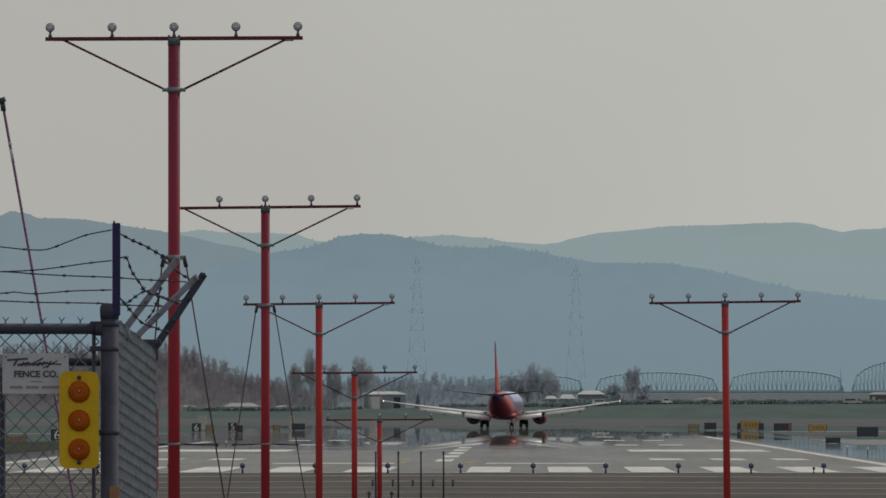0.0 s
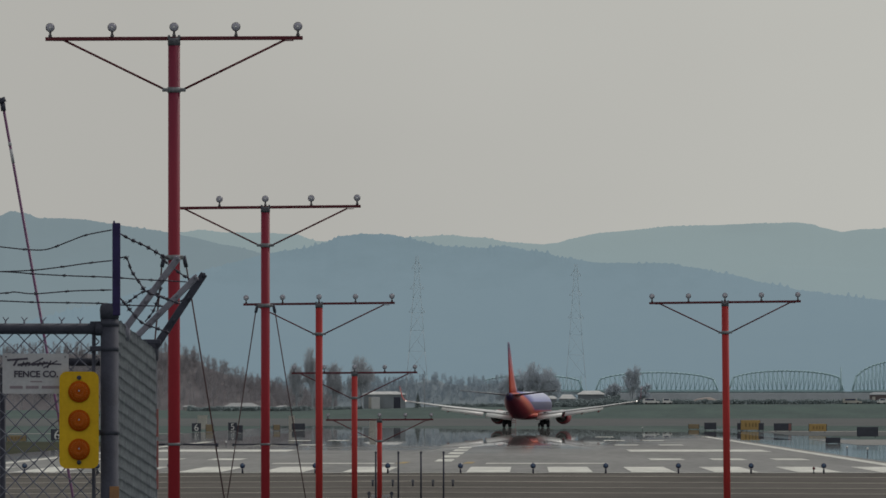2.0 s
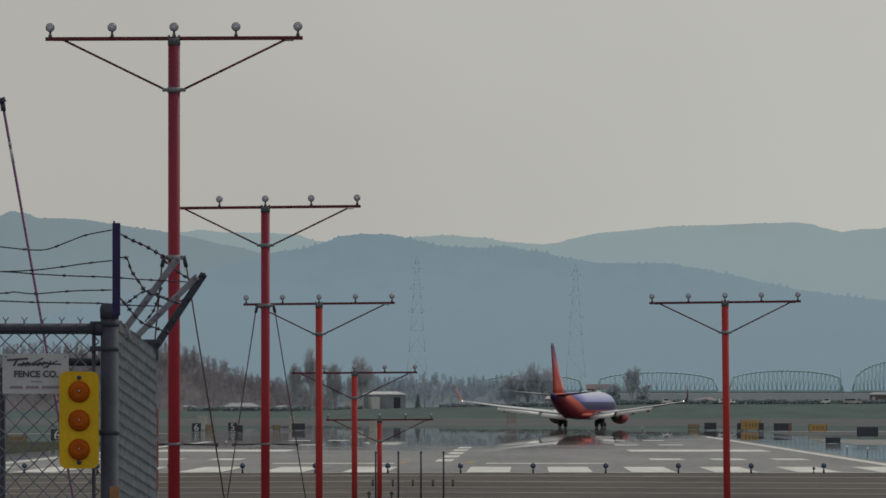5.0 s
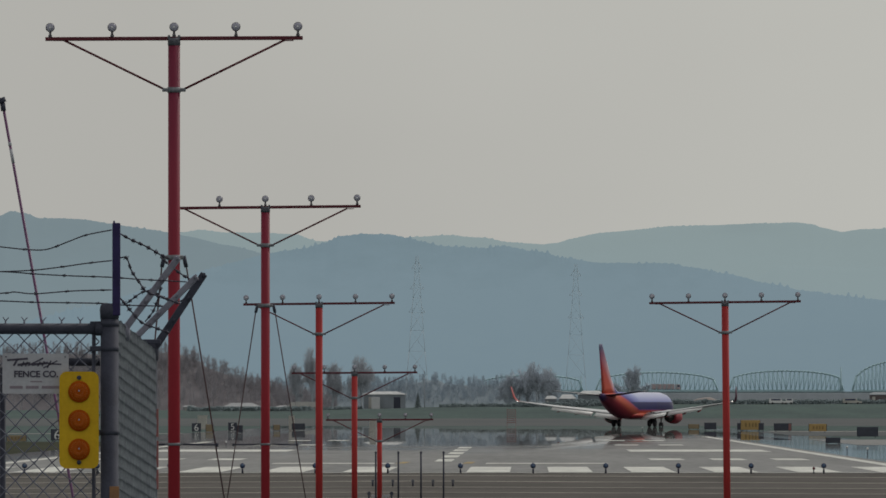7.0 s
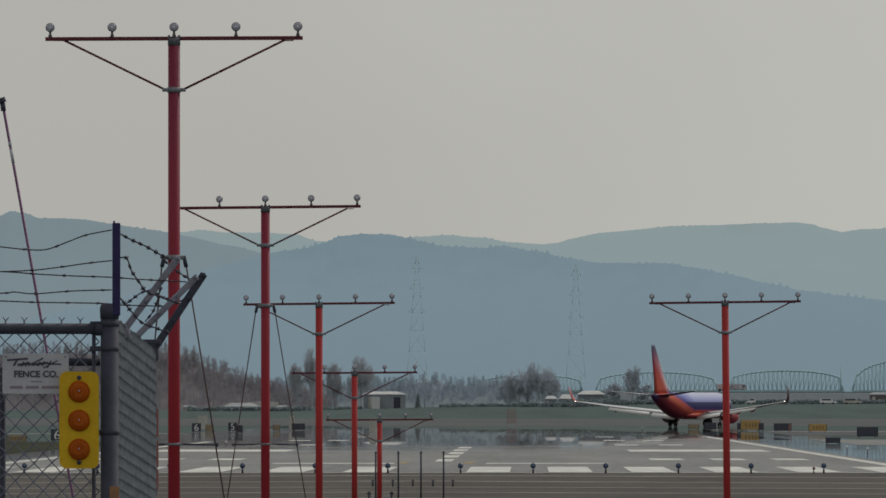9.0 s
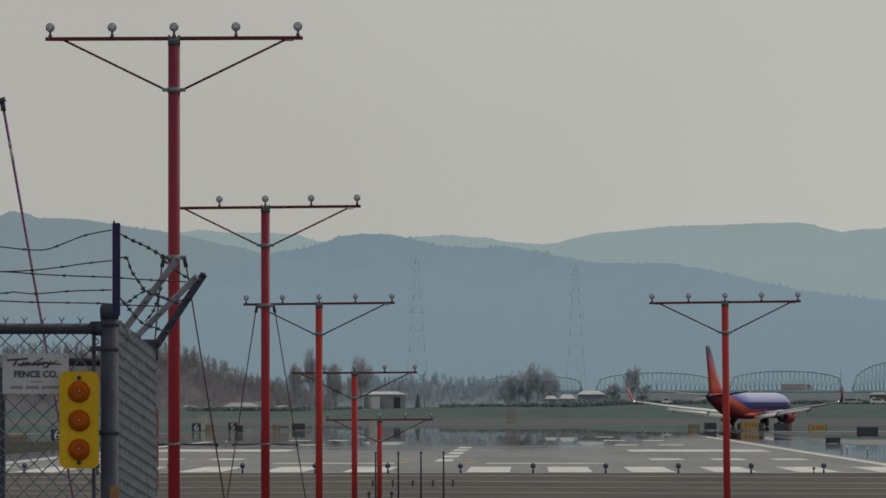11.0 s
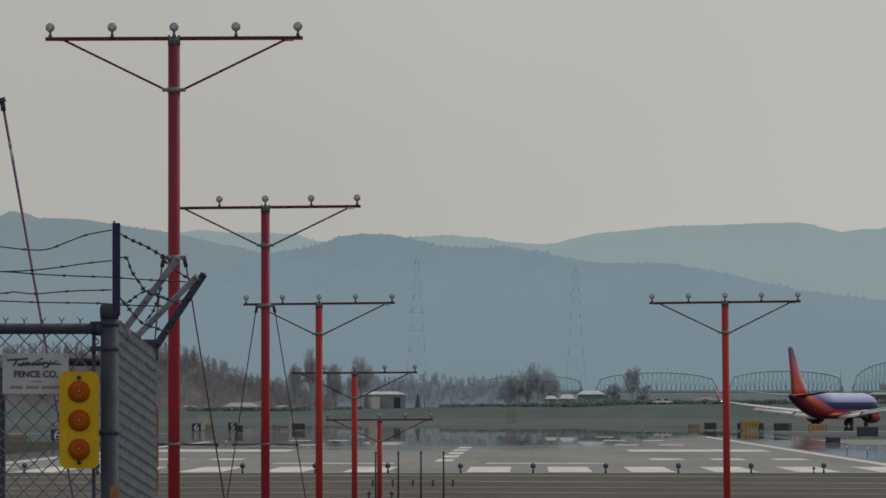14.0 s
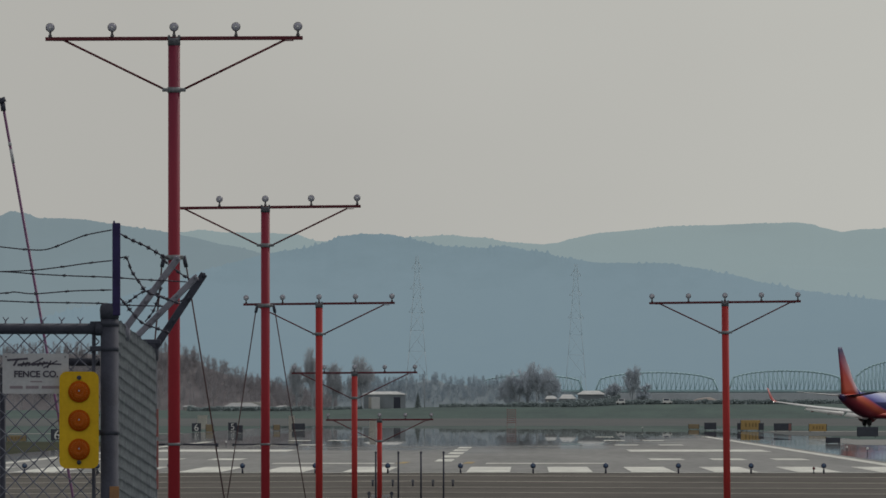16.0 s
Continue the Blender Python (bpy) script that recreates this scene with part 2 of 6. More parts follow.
def path_tube(bm, pts, r, n=5):
    for a, b in zip(pts[:-1], pts[1:]):
        tube(bm, a, b, r, n=n, caps=True)


def box(bm, c, s, bevel=0.0, turn=0.0):
    m = Matrix.LocRotScale(c, Euler((0, 0, radians(turn))), s)
    made = bmesh.ops.create_cube(bm, size=1, matrix=m)
    if bevel:
        edges = {e for v in made["verts"] for e in v.link_edges}
        bmesh.ops.bevel(bm, geom=list(edges), offset=bevel, segments=2, affect="EDGES", profile=0.5)


def lathe(bm, rings, axis_at=(0, 0, 0), axis=(0, 0, 1), n=12):
    """Rings of (distance along the axis, radius)."""
    o = Vector(axis_at)
    u, v, w = frame_axes(axis)
    loops = []
    for s, r in rings:
        loops.append([bm.verts.new(o + w * s + (u * math.cos(2 * math.pi * i / n) + v * math.sin(2 * math.pi * i / n)) * max(r, 1e-4)) for i in range(n)])
    for a, b in zip(loops[:-1], loops[1:]):
        for i in range(n):
            bm.faces.new((a[i], a[(i + 1) % n], b[(i + 1) % n], b[i])).smooth = True
    bm.faces.new(loops[0][::-1])
    bm.faces.new(loops[-1])


def slab(bm, x0, x1, y0, y1, z, t=0.004, drop=None):
    """A thin painted sheet on the ground; drop gives the ground's height at y."""
    vs = [bm.verts.new((x, y, z + (drop(y) if drop else 0))) for x, y in ((x0, y0), (x1, y0), (x1, y1), (x0, y1))]
    bm.faces.new(vs)


def levee_rise(x):
    """Height of the levee at x, as a share of its full height: it is lower towards the woods."""
    pts = ((-90, 0.52), (-62, 0.54), (-30, 0.73), (11, 0.76), (30, 0.94), (2000, 0.94))
    for (a, ka), (b, kb) in zip(pts[:-1], pts[1:]):
        if x <= b:
            return ka + (kb - ka) * max(0.0, (x - a) / (b - a))
    return 0.94


def ground_z(y, x=60):
    """The ground falls gently from the threshold towards the fence, and rises to a low levee beyond the field."""
    if y > 4060:
        k = levee_rise(x)
        k += (1 - k) * min(1, max(0, (y - 4400) / 80))
        return k * flat_z(y)
    return flat_z(y)


def flat_z(y):
    pts = ((-400, -0.9), (150, -0.7), (418, -0.45), (480, -0.3), (545, -0.2), (600, 0), (4060, 0), (4130, 2.5), (4185, 4.35), (4400, 4.4), (4480, 1.0), (4990, 0.5))
    for (a, za), (b, zb) in zip(pts[:-1], pts[1:]):
        if y <= b:
            k = max(0.0, (y - a) / (b - a))
            return za + (zb - za) * k
    return 0.5


# ---- ground: one sheet from behind the viewpoint to the far hills ----
def build_ground():
    bm = bmesh.new()
    ys = [-400, -100, 60, 150, 300, 418, 450, 480, 510, 545, 575, 600, 800, 1200, 1600, 2000, 2300] + [2700, 3200, 3700] + [4060 + 14 * i for i in range(32)] + [4520, 4700, 4985]
    xs = [-1500, -600, -250, -120, -70, -45, -30, -15, 0, 15, 30, 45, 70, 120, 250, 600, 1500]
    grid = []
    for y in ys:
        row = []
        for x in xs:
            z = ground_z(y, x)
            if y > 4080:
                z += 0.35 * noise.noise(Vector((x * 0.03, y * 0.01, 2)))
            row.append(bm.verts.new((x, y, z - 0.02)))
        grid.append(row)
    for a, b in zip(grid[:-1], grid[1:]):
        for i in range(len(xs) - 1):
            bm.faces.new((a[i], a[i + 1], b[i + 1], b[i])).smooth = True
    tagged(finish("ground", bm, GRASS), "flat airfield grass rising to a low green levee", "ground", kind="structure")


build_ground()

THR = 605.0  # runway threshold


def sheet(name, x0, x1, ys, z, material, label, category="runway"):
    bm = bmesh.new()
    for a, b in zip(ys[:-1], ys[1:]):
        vs = [bm.verts.new((x, y, z + ground_z(y))) for x, y in ((x0, a), (x1, a), (x1, b), (x0, b))]
        bm.faces.new(vs)
    bmesh.ops.remove_doubles(bm, verts=bm.verts, dist=0.001)
    return tagged(finish(name, bm, material), label, category, kind="structure")


PADY = [380, 418, 480, 545, 600, THR]
sheet("pavement", CL - 45, CL + 70, PADY, 0.0, PAD, "brownish grey asphalt blast pad before the threshold", "pavement")
sheet("runway", CL - 23, CL + 23, [THR, 1250, 2250], 0.01, MIRAGE_RUNWAY, "pale grey concrete runway, mirror-like with added mirage film farther off", "runway")
for side in (-1, 1):
    for inner, outer, y0, y1 in ((23, 34 if side > 0 else 27, THR, 1250), (23, 28, 1250, 2250), (28, 34, 1250, 2250)):
        a, b = sorted((CL + side * inner, CL + side * outer))
        sheet("runway_shoulder", a, b, [y0, y1], 0.005, MIRAGE_TAXIWAY if side > 0 and outer == 28 else MIRAGE_ASPHALT, "dark asphalt runway shoulder with added mirage film", "pavement")
sheet("taxiway_side", CL + 34, 420, [1700, 1760], 0.008, CONCRETE, "pale concrete taxiway strip beside the runway", "taxiway")
sheet("grass_infield", -420, CL - 27, [640, 1185], 0.006, OLIVE_GRASS, "dark olive rough grass beside the runway", "grass")
sheet("taxiway_edge", CL - 420, CL - 34, [1548, 1592], 0.008, CONCRETE, "pale concrete taxiway strip across the grass", "taxiway")
sheet("sign_pad", 25.2, 60, [1075, 1265], 0.014, CONCRETE, "pale concrete pad under an airfield sign", "pavement")
sheet("grass_island", 27.5, 90, [1440, 1690], 0.012, DRY_GRASS, "brownish grass island between taxiways", "grass")
sheet("grass_verge", -900, 900, [2290, 4060], 0.006, DRY_GRASS, "dry brownish grass before the levee", "grass")
# extra mirror sheet added so mirage reflections show below the aircraft
sheet("mirage_strip", CL + 34, 420, [1772, 1990], 0.008, MIRAGE_TAXIWAY, "dark mirror strip added for mirage beside the runway exit", "taxiway")
sheet("taxiway", CL - 34, 420, [1990, 2290], 0.008, MIRAGE_TAXIWAY, "asphalt taxiway leading off the runway", "taxiway")


def markings():
    def stripe(name, x0, x1, y0, y1, material, label, z=0.022):
        bm = bmesh.new()
        slab(bm, CL + x0, CL + x1, y0, y1, z, drop=ground_z)
        tagged(finish(name, bm, material), label, "runway marking", "painted runway markings", "structure")
    for side in (-1, 1):
        for k in range(6):
            x = 1.72 + k * 3.58
            a, b = sorted((side * x, side * (x + 1.9)))
            stripe("threshold_stripe", a, b, 611, 668, PAINT_WHITE, "worn white painted threshold bar on concrete")
        a, b = sorted((side * 2.3, side * 8.4))
        stripe("number_stroke", a, b, 706, 716, PAINT_WHITE, "white stroke of painted runway number")
        for y, bars in ((757, 3), (1062, 2), (1214, 2), (1367, 1)):
            for k in range(bars):
                x = 11.0 + k * 3.35
                a, b = sorted((side * x, side * (x + 1.8)))
                stripe("touchdown_bar", a, b, y, y + 23, PAINT_WHITE, "white touchdown zone bar on concrete")
        a, b = sorted((side * 11, side * 20))
        stripe("aiming_bar", a, b, 905, 951, PAINT_WHITE, "broad white aiming point bar on concrete")
        a, b = sorted((side * 21.6, side * 22.3))
        stripe("edge_line", a, b, THR, 1400 if side > 0 else 1180, PAINT_WHITE, "long white painted runway edge line")
    for k in range(30):
        y = 735 + k * 61
        if y < 1000:
            stripe("centre_dash", -0.45, 0.45, y, y + 36.5, PAINT_WHITE, "white painted centre line dash")
    for x0, y0 in ((-2.25, 708), (1.1, 708)):
        bm = bmesh.new()
        bm.faces.new([bm.verts.new((CL + x0 + a, y0 + b, 0.024)) for a, b in ((0, 0), (0.5, 0), (0.62, 22), (0.2, 22))])
        tagged(finish("lead_line", bm, PAINT_YELLOW), "short worn orange-yellow guide line", "runway marking", "painted runway markings", "structure")
    stripe("threshold_line", -23, 23, THR, THR + 2.4, PAINT_WHITE, "white painted threshold line")
    for k in range(7):
        bm = bmesh.new()
        y = 590 - k * 27
        for side in (-1, 1):
            prev = None
            for j in range(0, 9):
                x, yy = side * j * 5.5, y - j * 5.5 * 0.55
                cur = [bm.verts.new((CL + x, yy + o, ground_z(yy + o) + 0.012)) for o in (0, 2.0)]
                if prev:
                    bm.faces.new((prev[0], cur[0], cur[1], prev[1]))
                prev = cur
        tagged(finish("chevron", bm, PAINT_PALE), "faded pale yellow chevron on the asphalt", "runway marking", "chevrons on the blast pad", "structure")


markings()


# ---- approach-light masts ----
def approach_mast(x, y, bar_z, group="approach light masts", band=0, tilt=0.5, lean=0.0):
    """A mast with its crossbar; tilt: how far the bar hangs down on one side, lean: the whole mast's lean, in degrees."""
    base = ground_z(y)
    top = bar_z - base
    ob = thing("approach_light_mast", pose(x + top * math.sin(radians(lean)), y, base, 0, -lean, 0), "tall red steel mast with a crossbar of five round approach lamps", "approach light", group)
    turn = Matrix.Translation((0, 0, top)) @ Matrix.Rotation(radians(-tilt), 4, "Y") @ Matrix.Translation((0, 0, -top))

    def arm(name, bm, material, parent, label=""):
        bmesh.ops.transform(bm, matrix=turn, verts=bm.verts)
        return part(name, bm, material, parent, label)
    bm = bmesh.new()
    tube(bm, (0, 0, 0), (0, 0, top - 0.03), 0.074, n=20)
    part("mast", bm, RED if y < 240 else BRIGHT_RED, ob, "red painted round steel mast")
    bm = bmesh.new()
    box(bm, (0, 0, top), (3.17, 0.05, 0.048), 0.006)
    arm("crossbar", bm, DARK_RED, ob)
    for s in (-1, 1):
        bm = bmesh.new()
        tube(bm, (s * 1.36, 0, top - 0.02), (s * 0.11, 0, top - 0.63), 0.016, n=6)
        box(bm, (s * 1.40, 0, top - 0.026), (0.14, 0.03, 0.012))
        part("brace", bm, DARK_RED, ob)
    bm = bmesh.new()
    tube(bm, (0, 0, top - 0.665), (0, 0, top - 0.60), 0.084, n=20)
    for s in (-1, 1):
        box(bm, (s * 0.11, 0, top - 0.633), (0.07, 0.035, 0.045), 0.006)
        tube(bm, (s * 0.12, -0.025, top - 0.633), (s * 0.12, 0.025, top - 0.633), 0.012, n=8)
    part("clamp", bm, STEEL, ob, "galvanised steel clamp with bolted lugs")
    bm = bmesh.new()
    tube(bm, (0, 0, top - 0.085), (0, 0, top + 0.008), 0.078, n=20)
    for s in (-1, 1):
        box(bm, (s * 0.062, -0.03, top + 0.012), (0.03, 0.03, 0.06), 0.004)
        tube(bm, (s * 0.045, -0.075, top - 0.02), (s * 0.045, -0.085, top - 0.02), 0.012, n=8)
    part("mast_cap", bm, CAP, ob, "grey steel saddle holding the crossbar")
    if band:
        bm = bmesh.new()
        zc = band - base
        tube(bm, (0, 0, zc - 0.016), (0, 0, zc + 0.016), 0.083, n=20)
        for s in (-1, 1):
            tube(bm, (s * 0.10, -0.03, zc), (s * 0.10, 0.03, zc), 0.012, n=8)
        collar = part("collar", bm, STEEL, ob, "galvanised steel collar")
        for s in (-1, 1):
            bm = bmesh.new()
            tube(bm, (s * 0.08, 0, zc), (s * 0.54, 0, zc - 0.008), 0.012, n=8)
            tube(bm, (s * 0.53, 0, zc + 0.014), (s * 0.53, 0, zc - 0.03), 0.018, n=8)
            part("spreader", bm, DARK_STEEL, collar, "thin steel spreader holding the guy wire")
    bm = bmesh.new()
    box(bm, (0, 0, 0.03), (0.5, 0.5, 0.06), 0.01)
    part("base_plate", bm, STEEL, ob)
    for k in range(5):
        lx = (k - 2) * 0.7625
        bm = bmesh.new()
        tube(bm, (lx, 0, top + 0.02), (lx, 0, top + 0.10), 0.015, n=8)
        box(bm, (lx, 0, top + 0.035), (0.045, 0.06, 0.03), 0.004)
        arm("lamp_stem", bm, LAMP_RIM, ob)
        bm = bmesh.new()
        lathe(bm, [(-0.07, 0.012), (-0.065, 0.033), (-0.03, 0.048), (0.0, 0.055), (0.02, 0.057), (0.03, 0.053)], (lx, 0, top + 0.14), (0, -1, 0.04), n=16)
        lamp = arm("lamp", bm, LAMP_RIM, ob, "dark metal lamp housing")
        bm = bmesh.new()
        lathe(bm, [(0.026, 0.052), (0.036, 0.046), (0.044, 0.028), (0.047, 0.004)], (lx, 0, top + 0.14), (0, -1, 0.04), n=16)
        arm("lens", bm, LAMP, lamp, "frosted grey round glass lens")
        # white disc in place of the bright glint at the lens centre
        bm = bmesh.new()
        lathe(bm, [(0.046, 0.013), (0.05, 0.011), (0.052, 0.003)], (lx, 0, top + 0.138), (0, -1, 0.04), n=10)
        arm("lens_glint", bm, WHITE, lamp, "small white disc painted as the glint on the lens")
    return ob


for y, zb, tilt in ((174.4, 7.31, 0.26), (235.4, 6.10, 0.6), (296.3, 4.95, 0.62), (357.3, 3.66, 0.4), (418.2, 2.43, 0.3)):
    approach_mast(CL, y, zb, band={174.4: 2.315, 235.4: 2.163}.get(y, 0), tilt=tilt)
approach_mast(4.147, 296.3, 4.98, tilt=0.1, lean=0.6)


def guy(name, a, b, r, label, material=None):
    bm = bmesh.new()
    tube(bm, a, b, r, n=6)
    tagged(finish(name, bm, material or GUY), label, "guy wire", "guy wires of the masts")


def mast_guys(y, z, spread, foot_l, foot_r):
    ob = thing("guy_clamp", (CL, y, z), "galvanised guy clamp round the red mast", "clamp", "guy clamps on the masts")
    bm = bmesh.new()
    tube(bm, (0, 0, -0.03), (0, 0, 0.03), 0.09, n=14)
    box(bm, (0, -0.02, 0), (spread * 2, 0.04, 0.05), 0.01)
    part("band", bm, STEEL, ob)
    for s in (-1, 1):
        bm = bmesh.new()
        tube(bm, (s * spread, 0, 0.02), (s * (spread + 0.03), 0, -0.12), 0.025, n=8)
        part("shackle", bm, DARK_STEEL, ob)
    for s, foot in ((-1, foot_l), (1, foot_r)):
        guy("guy_wire", (CL + s * (spread + 0.03), y, z - 0.1), foot, 0.0105, "taut dark steel guy wire from mast to ground")


mast_guys(174.4, 4.614, 0.12, (-5.007, 176.0, -0.65), (-3.380, 176.0, -0.65))
mast_guys(235.4, 4.468, 0.13, (-5.294, 237.0, -0.63), (-3.389, 237.0, -0.63))


def row_lights():
    # single approach lamps on thin stakes between the last mast and the threshold
    for k in range(5):
        x = CL + (k - 2) * 0.765
        ob = thing("stake_light", (x, 479.5, ground_z(479.5)), "thin dark stake carrying a small approach lamp", "approach light", "approach lamps on stakes")
        top = 1.239 - ground_z(479.5)
        bm = bmesh.new()
        tube(bm, (0, 0, 0), (0, 0, top), 0.03, n=8)
        part("stake", bm, DARK_STEEL, ob)
        bm = bmesh.new()
        lathe(bm, [(-0.05, 0.02), (0.0, 0.04), (0.05, 0.045)], (0, 0, top + 0.02), (0, -1, 0.3), n=10)
        part("lamp", bm, DARK_STEEL, ob)
        x2 = CL + (k - 2) * 0.765
        ob = thing("low_light", (x2, 540.4, ground_z(540.4)), "short dark approach lamp on a stub post", "approach light", "low approach lamps")
        bm = bmesh.new()
        tube(bm, (0, 0, 0), (0, 0, 0.16), 0.035, n=8)
        part("post", bm, DARK_STEEL, ob)
        bm = bmesh.new()
        lathe(bm, [(-0.06, 0.03), (0.0, 0.055), (0.05, 0.06)], (0, 0, 0.2), (0, -1, 0.3), n=10)
        part("lamp", bm, CAP, ob, "small dull grey lamp head")
    # threshold lights
    for k in range(-6, 7):
        x = -2.818 + k * 3.094 * 1.0
        ob = thing("threshold_light", (x, 603.5, ground_z(603.5)), "dark blue round threshold light on a short stem", "runway light", "threshold lights")
        bm = bmesh.new()
        tube(bm, (0, 0, 0), (0, 0, 0.2), 0.04, n=8)
        part("stem", bm, DARK_STEEL, ob)
        bm = bmesh.new()
        lathe(bm, [(-0.09, 0.05), (-0.045, 0.105), (0.0, 0.12), (0.055, 0.11), (0.08, 0.08)], (0, 0, 0.33), (0, -1, 0.1), n=14)
        head = part("light_head", bm, BLUE_LIGHT, ob, "dark blue round lamp head")
        bm = bmesh.new()
        lathe(bm, [(0.076, 0.076), (0.09, 0.045), (0.094, 0.004)], (0, 0, 0.33), (0, -1, 0.1), n=14)
        part("lens", bm, BLUE_LENS, head, "blue glass lens")


row_lights()


def low_bar(x, y):
    ob = thing("ground_light_bar", (x, y, ground_z(y)), "low grey light bar with two dark lamps on the blast pad", "approach light")
    bm = bmesh.new()
    box(bm, (0, 0, 0.10), (0.62, 0.08, 0.06), 0.01)
    for q in (-0.2, 0.2):
        box(bm, (q, 0, 0.035), (0.05, 0.06, 0.07))
    part("bar", bm, SIGN_WHITE, ob, "weathered pale bar")
    for q in (-0.385, 0.385):
        bm = bmesh.new()
        tube(bm, (q, 0, 0), (q, 0, 0.12), 0.03, n=8)
        lathe(bm, [(-0.05, 0.03), (0.0, 0.06), (0.05, 0.065)], (q, 0, 0.17), (0, -1, 0.3), n=10)
        part("lamp", bm, DARK_STEEL, ob, "small dark lamp head")


low_bar(-4.962, 480.5)


def guard_light(x, y):
    ob = thing("edge_light", (x, y, ground_z(y)), "small dark red light on a thin stake by the threshold", "runway light")
    bm = bmesh.new()
    tube(bm, (0, 0, 0), (0, 0, 0.2), 0.025, n=6)
    part("stake", bm, DARK_STEEL, ob)
    bm = bmesh.new()
    lathe(bm, [(0, 0.05), (0.06, 0.065), (0.11, 0.04), (0.12, 0.01)], (0, 0, 0.18), (0, 0, 1), n=10)
    part("light_head", bm, DARK_RED, ob, "small dark red lamp head")


guard_light(12.154, 600)


def shoulder_light(x, y):
    ob = thing("shoulder_light", (x, y, ground_z(y)), "small white edge light on a thin stake beside the runway", "runway light", "edge lights beside the runway")
    bm = bmesh.new()
    tube(bm, (0, 0, 0), (0, 0, 0.36), 0.022, n=6)
    part("stake", bm, DARK_STEEL, ob)
    bm = bmesh.new()
    lathe(bm, [(0, 0.05), (0.05, 0.07), (0.10, 0.06), (0.13, 0.02)], (0, 0, 0.34), (0, 0, 1), n=10)
    part("light_head", bm, WHITE, ob, "small white glass lamp head")


for x, y in ((19.670, 870), (20.198, 840), (14.632, 1790), (-21.426, 1010), (-23.731, 860)):
    shoulder_light(x, y)


# made-up slatted frame that gives a faint, see-through red glow
def red_glow_slats(x, y):
    ob = thing("red_glow_slats", (x, y, ground_z(y)), "dim red slats standing in for a faint red glow beyond the runway", "marker")
    for s_ in (-1, 1):
        bm = bmesh.new()
        box(bm, (s_ * 0.7, 0, 1.4), (0.07, 0.07, 2.8), 0.01)
        part("post", bm, DIM_RED, ob)
    for k in range(7):
        bm = bmesh.new()
        box(bm, (0, -0.03, 0.55 + k * 0.34), (1.5, 0.03, 0.13), 0.005)
        part("slat", bm, DIM_RED, ob)


DIM_RED = mat("dim_red_slats", (0.29, 0.17, 0.17), (0.25, 0.16, 0.16), rough=0.8, scale=3)
red_glow_slats(-2.476, 2300)


# ---- perimeter fence corner ----
FY = 55.0          # front run of the fence
CORNER = (-1.619, FY)
FAR = (-1.520, 58.2)
FALL = 2.996 - 3.105   # the side run follows falling ground
TOP = 3.061


def chain_link(bm, a, b, z0, z1, pitch=0.0725, r=0.0022, sides=3, fall=0.0, slack=0.0):
    """Zigzag wires hooked into one another, from a to b."""
    a, b = Vector((*a, 0)), Vector((*b, 0))
    run = (b - a).length
    along = (b - a).normalized()
    out = Vector((-along.y, along.x, 0))
    w = pitch / 2
    n = int(run / w)
    rows = int((z1 - z0) / w)
    bend = {}

    def knuckle(i, j):
        if (i, j) not in bend:
            bend[i, j] = (random.uniform(-slack, slack), random.uniform(-slack, slack))
        return bend[i, j]
    for k in range(n):
        for j in range(rows):
            s0 = (k + (j + k) % 2) * w
            s1 = (k + (j + k + 1) % 2) * w
            o = r * (1 if (j + k) % 2 else -1)
            d0, d1 = knuckle(k + (j + k) % 2, j), knuckle(k + (j + k + 1) % 2, j + 1)
            p = a + along * (s0 + d0[0]) + out * o + Vector((0, 0, z0 + j * w + fall * s0 / run + d0[1]))
            q = a + along * (s1 + d1[0]) - out * o + Vector((0, 0, z0 + (j + 1) * w + fall * s1 / run + d1[1]))
            tube(bm, p, q, r, n=sides, caps=False, smooth=False)


def barbed(bm, pts, r=0.0026, step=0.11, size=0.016, knot=1.9):
    """A twisted strand with two-point barbs."""
    pts = [Vector(p) for p in pts]
    path_tube(bm, pts, r, 5)
    rest = 0.03
    for a, b in zip(pts[:-1], pts[1:]):
        length = (b - a).length
        s = rest
        while s < length:
            c = a + (b - a) * (s / length)
            u, v, w = frame_axes(b - a)
            for k in range(2):
                ang = random.uniform(0, 6.28)
                d = (u * math.cos(ang) + v * math.sin(ang)) * size * random.uniform(0.5, 1.0) + w * random.uniform(-0.006, 0.006)
                tube(bm, c - d, c + d, 0.0016, n=3, caps=False)
            tube(bm, c - w * 0.008, c + w * 0.008, r * knot, n=5)
            s += step * random.uniform(0.85, 1.15)
        rest = s - length


def sag(pts, n=5):
    """A smooth curve through the points."""
    pts = [Vector(p) for p in pts]
    full = [pts[0] * 2 - pts[1]] + pts + [pts[-1] * 2 - pts[-2]]
    out = []
    for a, b, c, d in zip(full[:-3], full[1:-2], full[2:-1], full[3:]):
        for i in range(n):
            t = i / n
            out.append(0.5 * (2 * b + (c - a) * t + (2 * a - 5 * b + 4 * c - d) * t * t + (3 * b - a - 3 * c + d) * t * t * t))
    return out + [pts[-1]]


